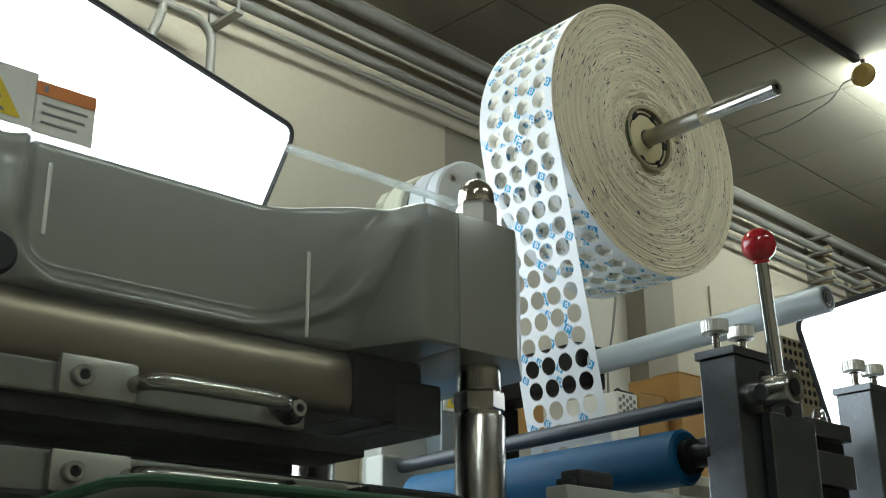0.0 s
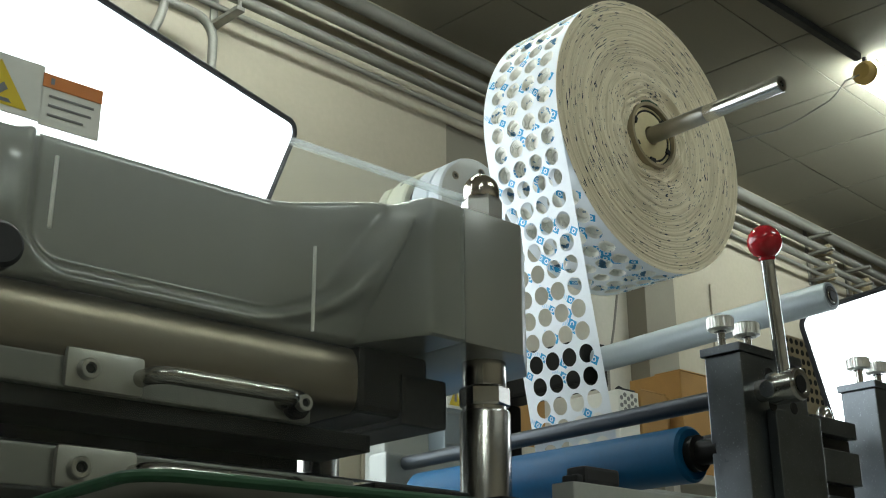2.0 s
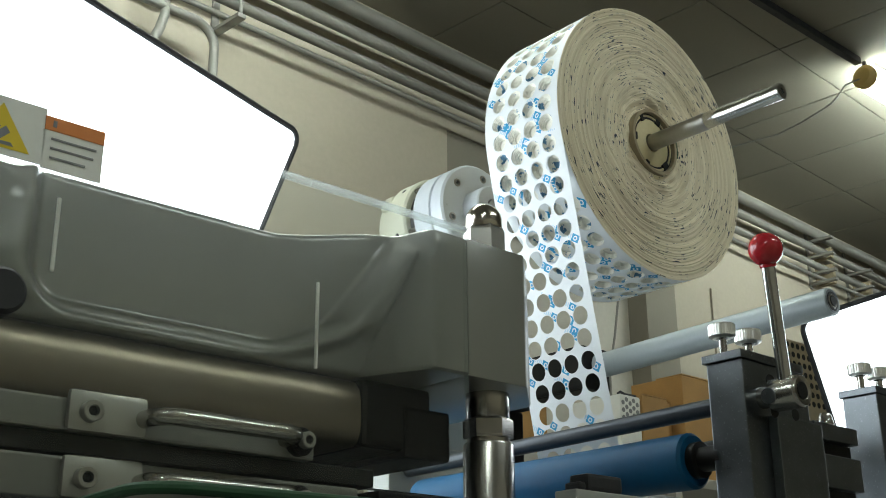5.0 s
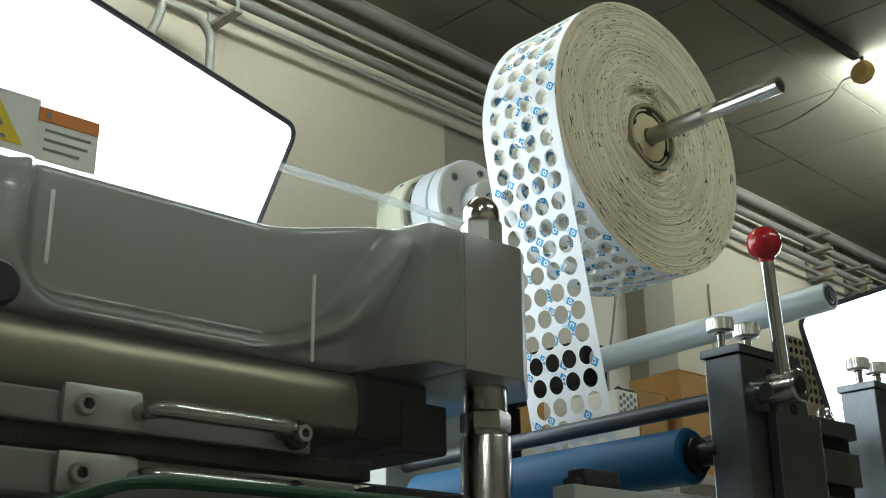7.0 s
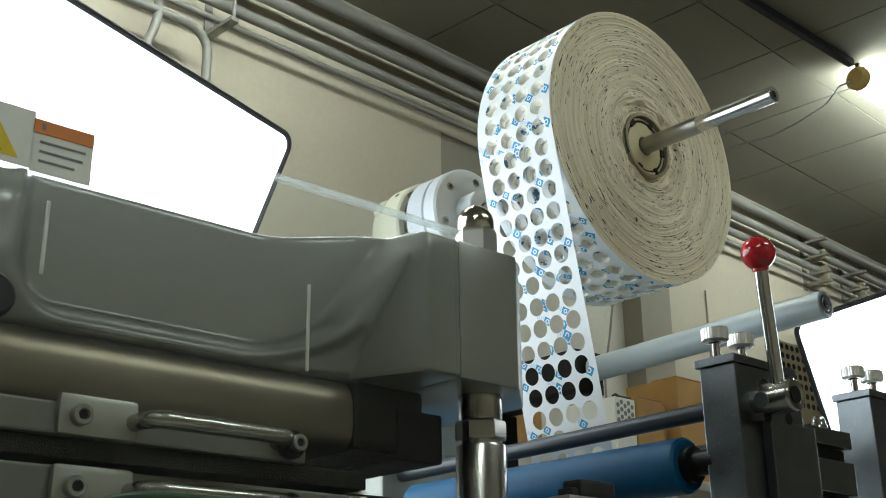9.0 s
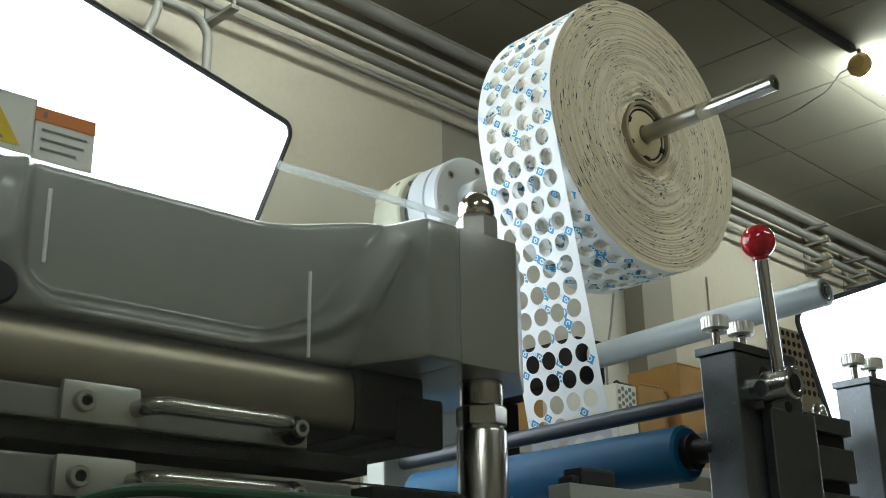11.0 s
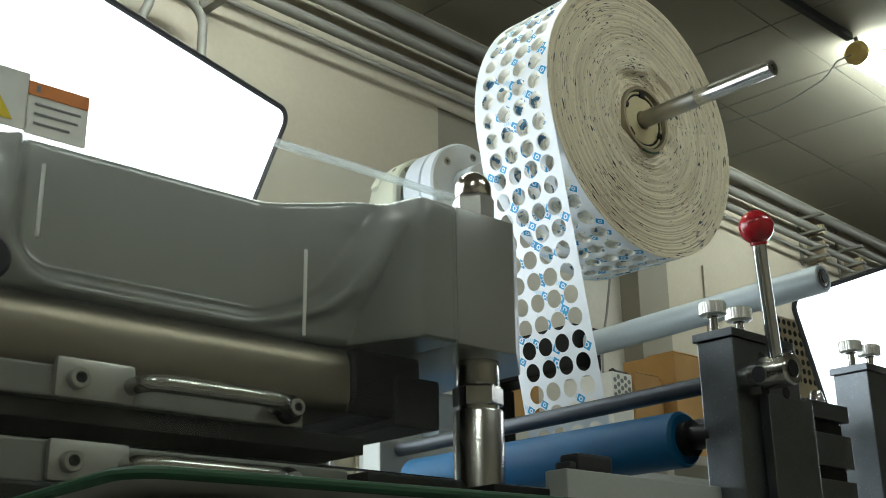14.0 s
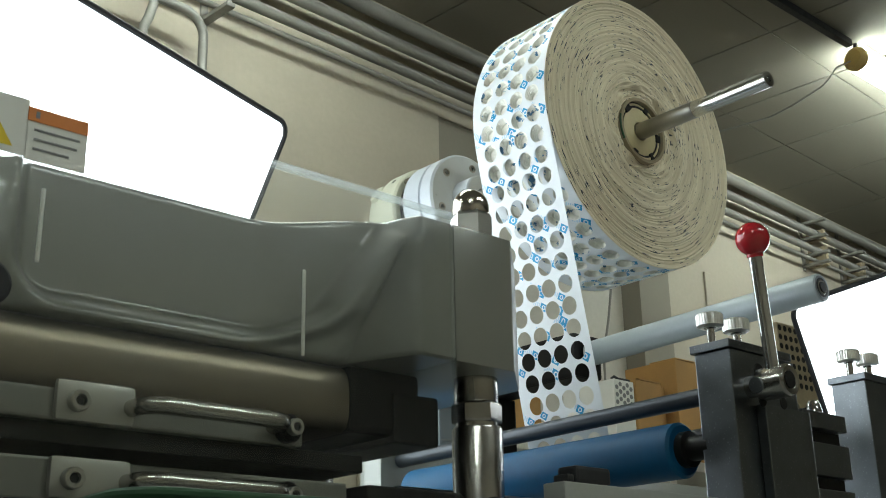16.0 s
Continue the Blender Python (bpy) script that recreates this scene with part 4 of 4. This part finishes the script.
def lever():
    t = thing("pressure_lever", "chrome lever with red ball knob on a steel hub", "lever")
    hub = (0.9420, 0.551, 1.2310)
    bm = bmesh.new()
    lathe(bm, [(0, 0.001), (0.0086, 0.0005), (0.0092, 0), (0.0138, -0.0005), (0.0151, 0.001), (0.0155, 0.003), (0.0155, 0.030), (0.0146, 0.031), (0.0105, 0.0315), (0.0105, 0.046)], "y", hub, 48)
    part("hub", bm, M_STEEL, t, smooth=True)
    part("hub_core", lathe(bmesh.new(), [(0, -0.0002), (0.0080, -0.0002), (0.0084, 0.0004)], "y", hub, 24), M_DARK, t)
    ball = Vector((0.9115, 0.5555, 1.3630))
    foot = Vector((0.9380, 0.5660, 1.2400))
    d = (ball - foot).normalized()
    part("arm", rod(bmesh.new(), foot, ball - d * 0.0125, 0.0064, 24), M_CHROME, t, "chrome lever arm", smooth=True)
    bm = bmesh.new()
    bmesh.ops.create_uvsphere(bm, u_segments=40, v_segments=24, radius=0.0163, matrix=Matrix.Translation(ball))
    part("ball_knob", bm, M_RED, t, "glossy red plastic ball", smooth=True)
    part("ball_neck", rod(bmesh.new(), ball - d * 0.0175, ball - d * 0.012, 0.0078, 24), M_RED, t, smooth=True)
    part("pivot_pin", rod(bmesh.new(), (0.925, 0.578, 1.228), (0.950, 0.578, 1.2325), 0.0075, 20), M_STEEL_DARK, t, smooth=True)
    return t


def rollers():
    # blue rubber roller
    t = thing("rubber_roller", "blue rubber pressure roller on steel journals", "roller")
    x, z, r = 0.925, 1.179, 0.0272
    part("sleeve", lathe(bmesh.new(), [(0.016, 0.664), (r - 0.003, 0.664), (r, 0.667), (r, 1.06), (r - 0.003, 1.063), (0.016, 1.063)], "y", (x, 0, z), 64), M_BLUE, t, "blue rubber sleeve", smooth=True)
    part("journal", lathe(bmesh.new(), [(0.012, 0.630), (0.012, 0.655), (0.0175, 0.656), (0.0175, 0.667), (0.0175, 1.062), (0.012, 1.07), (0.012, 1.10), (0, 1.10)], "y", (x, 0, z), 40), M_DARK, t, smooth=True)
    # dark guide bar
    t = part("guide_bar", rod(bmesh.new(), (0.931, 0.632, 1.2285), (0.931, 1.10, 1.2225), 0.0088, 24), M_BAR, smooth=True)
    tagged(t, "dark steel guide bar before the strip", "bar")
    # tall grey idler tube
    t = thing("idler_roller", "grey anodised idler roller with bearing end", "roller")
    a, b = Vector((1.3925, 0.756, 1.4540)), Vector((1.391, 1.17, 1.4410))
    d = (b - a).normalized()
    part("tube", rod(bmesh.new(), a, b, 0.0197, 40, 0.0012), M_ROLLER, t, smooth=True)
    part("bearing", rod(bmesh.new(), a - d * 0.0008, a + d * 0.004, 0.0145, 32), M_DARK, t, smooth=True)
    part("bearing_ring", rod(bmesh.new(), a - d * 0.0014, a + d * 0.004, 0.0105, 32), M_STEEL, t, smooth=True)
    part("bearing_hub", rod(bmesh.new(), a - d * 0.0024, a + d * 0.004, 0.0075, 24), M_DARK, t, smooth=True)
    part("end_ring", rod(bmesh.new(), a - d * 0.0004, a + d * 0.003, 0.0180, 36), M_STEEL_DARK, t, smooth=True)
    part("stub_shaft", rod(bmesh.new(), b, b + d * 0.02, 0.010, 20), M_STEEL, t, smooth=True)
    part("bearing_arm", boxed(1.358, 1.424, 1.176, 1.42, 1.402, 1.474, 0.006), M_DARK, t, "black bearing arm")
    part("carrier", boxed(1.36, 1.42, 1.37, 1.415, 1.05, 1.401, 0.004), M_DARK, t)
    # bright roller behind the blocks
    t = thing("steel_roller", "bright chromed roller behind the bearing blocks", "roller")
    part("barrel", rod(bmesh.new(), (1.14, 0.672, 1.243), (1.14, 0.775, 1.243), 0.020, 40), M_CHROME, t, smooth=True)
    part("journal", rod(bmesh.new(), (1.14, 0.65, 1.236), (1.14, 1.12, 1.226), 0.008, 20), M_DARK, t, smooth=True)
    # domed nut on the slide
    bm = bmesh.new()
    lathe(bm, [(0.0085, 1.2207), (0.0085, 1.226), (0.0075, 1.2275), (0.0072, 1.231), (0.005, 1.2352), (0, 1.2362)], "z", (1.072, 0.606, 0), 24)
    t = part("dome_nut", bm, M_CHROME, smooth=True)
    tagged(t, "small chrome dome nut on the slide", "nut")


def base_plate():
    t = thing("base_plate", "grey steel base plate with black clamp", "base plate")
    part("plate", boxed(0.703, 0.958, 0.622, 0.646, 1.05, 1.1290, 0.0015), M_BED, t)
    part("lower_step", boxed(0.64, 0.7025, 0.640, 0.70, 1.05, 1.114, 0.0015), M_DARK, t)
    part("clamp", boxed(0.720, 0.764, 0.624, 0.645, 1.1292, 1.1435, 0.003), M_BLACK, t, "black clamp block")
    part("clamp_lip", boxed(0.712, 0.720, 0.626, 0.643, 1.1292, 1.136, 0.002), M_BLACK, t)
    part("side_frame", boxed(0.90, 1.59, 1.10, 1.135, 1.05, 1.235, 0.004), M_BED, t)
    return t


def control_box():
    t = thing("control_box", "grey control box with a yellow warning sticker", "control box")
    x0, x1, z1 = 1.088, 1.20, 1.386
    part("case", boxed(x0, x1, 1.2, 1.26, 1.05, z1, 0.004), M_CASE, t)
    part("lid_seam", boxed(x0 + 0.002, x1 - 0.004, 1.1985, 1.1999, 1.322, 1.3235), M_PRINT, t)
    part("lid_seam", boxed(x0 + 0.002, x1 - 0.004, 1.1985, 1.1999, 1.278, 1.2795), M_PRINT, t)
    lab = part("sticker", boxed(x0 + 0.003, x0 + 0.032, 1.1985, 1.1999, 1.330, 1.368), M_LABEL, t, "pale warning sticker")
    bm = bmesh.new()
    bm.faces.new([bm.verts.new((1.107 + x, 1.1980, 1.348 + z)) for x, z in ((-0.012, -0.014), (0.012, -0.014), (0, 0.014))])
    part("triangle", bm, M_YELLOW, lab, "yellow warning triangle")
    part("pictogram", boxed(1.107 - 0.002, 1.107 + 0.002, 1.1972, 1.1978, 1.340, 1.352), M_PRINT, lab)
    return t


def background():
    t = thing("storage_shelf", "plain grey storage shelf against the wall", "shelf")
    part("board", boxed(1.9, 3.5, 2.0, 2.35, 1.46, 1.49, 0.003), M_WALL_GREY, t)
    for x in (1.92, 2.7, 3.46):
        for y in (2.02, 2.33):
            part("leg", boxed(x - 0.015, x + 0.015, y - 0.015, y + 0.015, 0, 1.459), M_WALL_GREY, t)
    pts = [(2.99, 2.40, 2.36), (2.975, 2.395, 2.2), (2.93, 2.39, 2.02), (2.90, 2.395, 1.9), (2.90, 2.40, 1.50)]
    c = part("wall_cable", tube(pts, 0.004, 8), M_PIPE, smooth=True)
    tagged(c, "thin grey cable hanging down the wall", "cable")
    b = thing("paper_box", "white box with grey spots on the shelf", "box")
    part("carton", boxed(2.580, 2.672, 2.10, 2.3, 1.4905, 1.724, 0.004), M_LABEL, b)
    rng = random.Random(3)
    for i in range(5):
        for j in range(3):
            part("spot", lathe(bmesh.new(), [(0, -0.0006), (0.007, -0.0006), (0.007, 0.0002)], "y", (2.593 + i * 0.016, 2.0998, 1.70 - j * 0.022 + 0.01 * (i % 2)), 12), M_PRINT, b)
    pts = [(2.590, 2.115, 1.727), (2.600, 2.113, 1.7335), (2.615, 2.112, 1.7285), (2.640, 2.112, 1.7285), (2.668, 2.113, 1.7285)]
    c = part("cable", tube(pts, 0.0042, 8), M_BLACK, smooth=True)
    tagged(c, "short black cable lying on the spotted box", "cable")
    b = thing("perforated_board", "brown perforated board standing behind the rollers", "board")
    part("board", boxed(2.50, 2.73, 1.50, 1.52, 0.0, 1.752, 0.003), M_CORE, b)
    for i in range(10):
        for j in range(7):
            part("hole", lathe(bmesh.new(), [(0, -0.0006), (0.0075, -0.0006), (0.0078, 0.0002)], "y", (2.510 + i * 0.0235, 1.4998, 1.738 - j * 0.0235), 10), M_DARK, b)
    g = "cardboard boxes on the shelf"
    for x0, x1, z, y0 in ((2.02, 2.225, 1.69, 2.06), (2.682, 2.804, 1.735, 2.10), (2.815, 2.872, 1.738, 2.14), (2.884, 3.06, 1.826, 2.10)):
        b = thing("cardboard_box", "brown cardboard box on the shelf", "box", group=g)
        part("carton", boxed(x0, x1, y0, y0 + 0.2, 1.4905, z, 0.004), M_CARD, b)
        part("flap", boxed(x0 + 0.002, x1 - 0.002, y0 - 0.001, y0 + 0.1, z + 0.0003, z + 0.004), M_CARD, b)


room()
pipes()
lamps()
softbox((0.836, 1.2245, 1.699), (-0.945, -0.326, 0), (-0.326 * 0.42, 0.945 * 0.42, -0.9), 0.85, 0.60, "large lit photo softbox with black piped edge on a stand")
softbox((1.574, 0.914, 1.494), (0.093, -0.104, 0.042), (0.076, -0.011, -0.121), 0.45, 0.42, "small lit photo softbox with black edge beside the machine")
background()
machine_bed()
press_base()
press_head()
base_plate()
control_box()
clutch()
the_reel = reel()
reel_shaft()
roller_block()
second_block()
lever()
rollers()
strip_rows = strip()


# ---- what moves ----
PERIOD = 1.9065
FEED_END = 0.033
FEED_TIME = 0.42
FEED = 0.275


def fed(u):
    """Share of one feed done after the share u of its time."""
    a = 0.13
    v = 1 / (1 - a)
    if u < a:
        return v * u * u / (2 * a)
    if u > 1 - a:
        return 1 - v * (1 - u) ** 2 / (2 * a)
    return v * (u - a / 2)


def feed_rows():
    """Seconds and metres fed since the start."""
    rows = [(0.0, -0.002)]
    total = 0.0
    for k in range(0, 9):
        end = FEED_END + PERIOD * k
        if k == 0:
            rows.append((0.0333, 0.0))
            continue
        first = math.floor((end - FEED_TIME) * FPS)
        last = math.ceil(end * FPS)
        for f in range(first, last + 1):
            u = (f / FPS - (end - FEED_TIME)) / FEED_TIME
            if f / FPS < 16:
                rows.append((f / FPS, total + FEED * fed(min(1, max(0, u)))))
        total += FEED
    rows.append((16.0, total))
    return rows


def motions():
    rows = feed_rows()
    walk(the_reel, [(t, Matrix.Translation(REEL) @ Matrix.Rotation(REEL_TURN + s / FEED * math.pi / 2, 4, "Y")) for t, s in rows])
    for ob, p in strip_rows:
        walk(ob, [(t, strip_pose(p + s)) for t, s in rows])
    head = bpy.data.objects["stamping_press"]
    walk(head, [(k / 10, pose(0, 0, 0.0097 + 0.0109 * math.cos(2 * math.pi * (k / 10 - 0.175) / PERIOD))) for k in range(0, 161)])


motions()
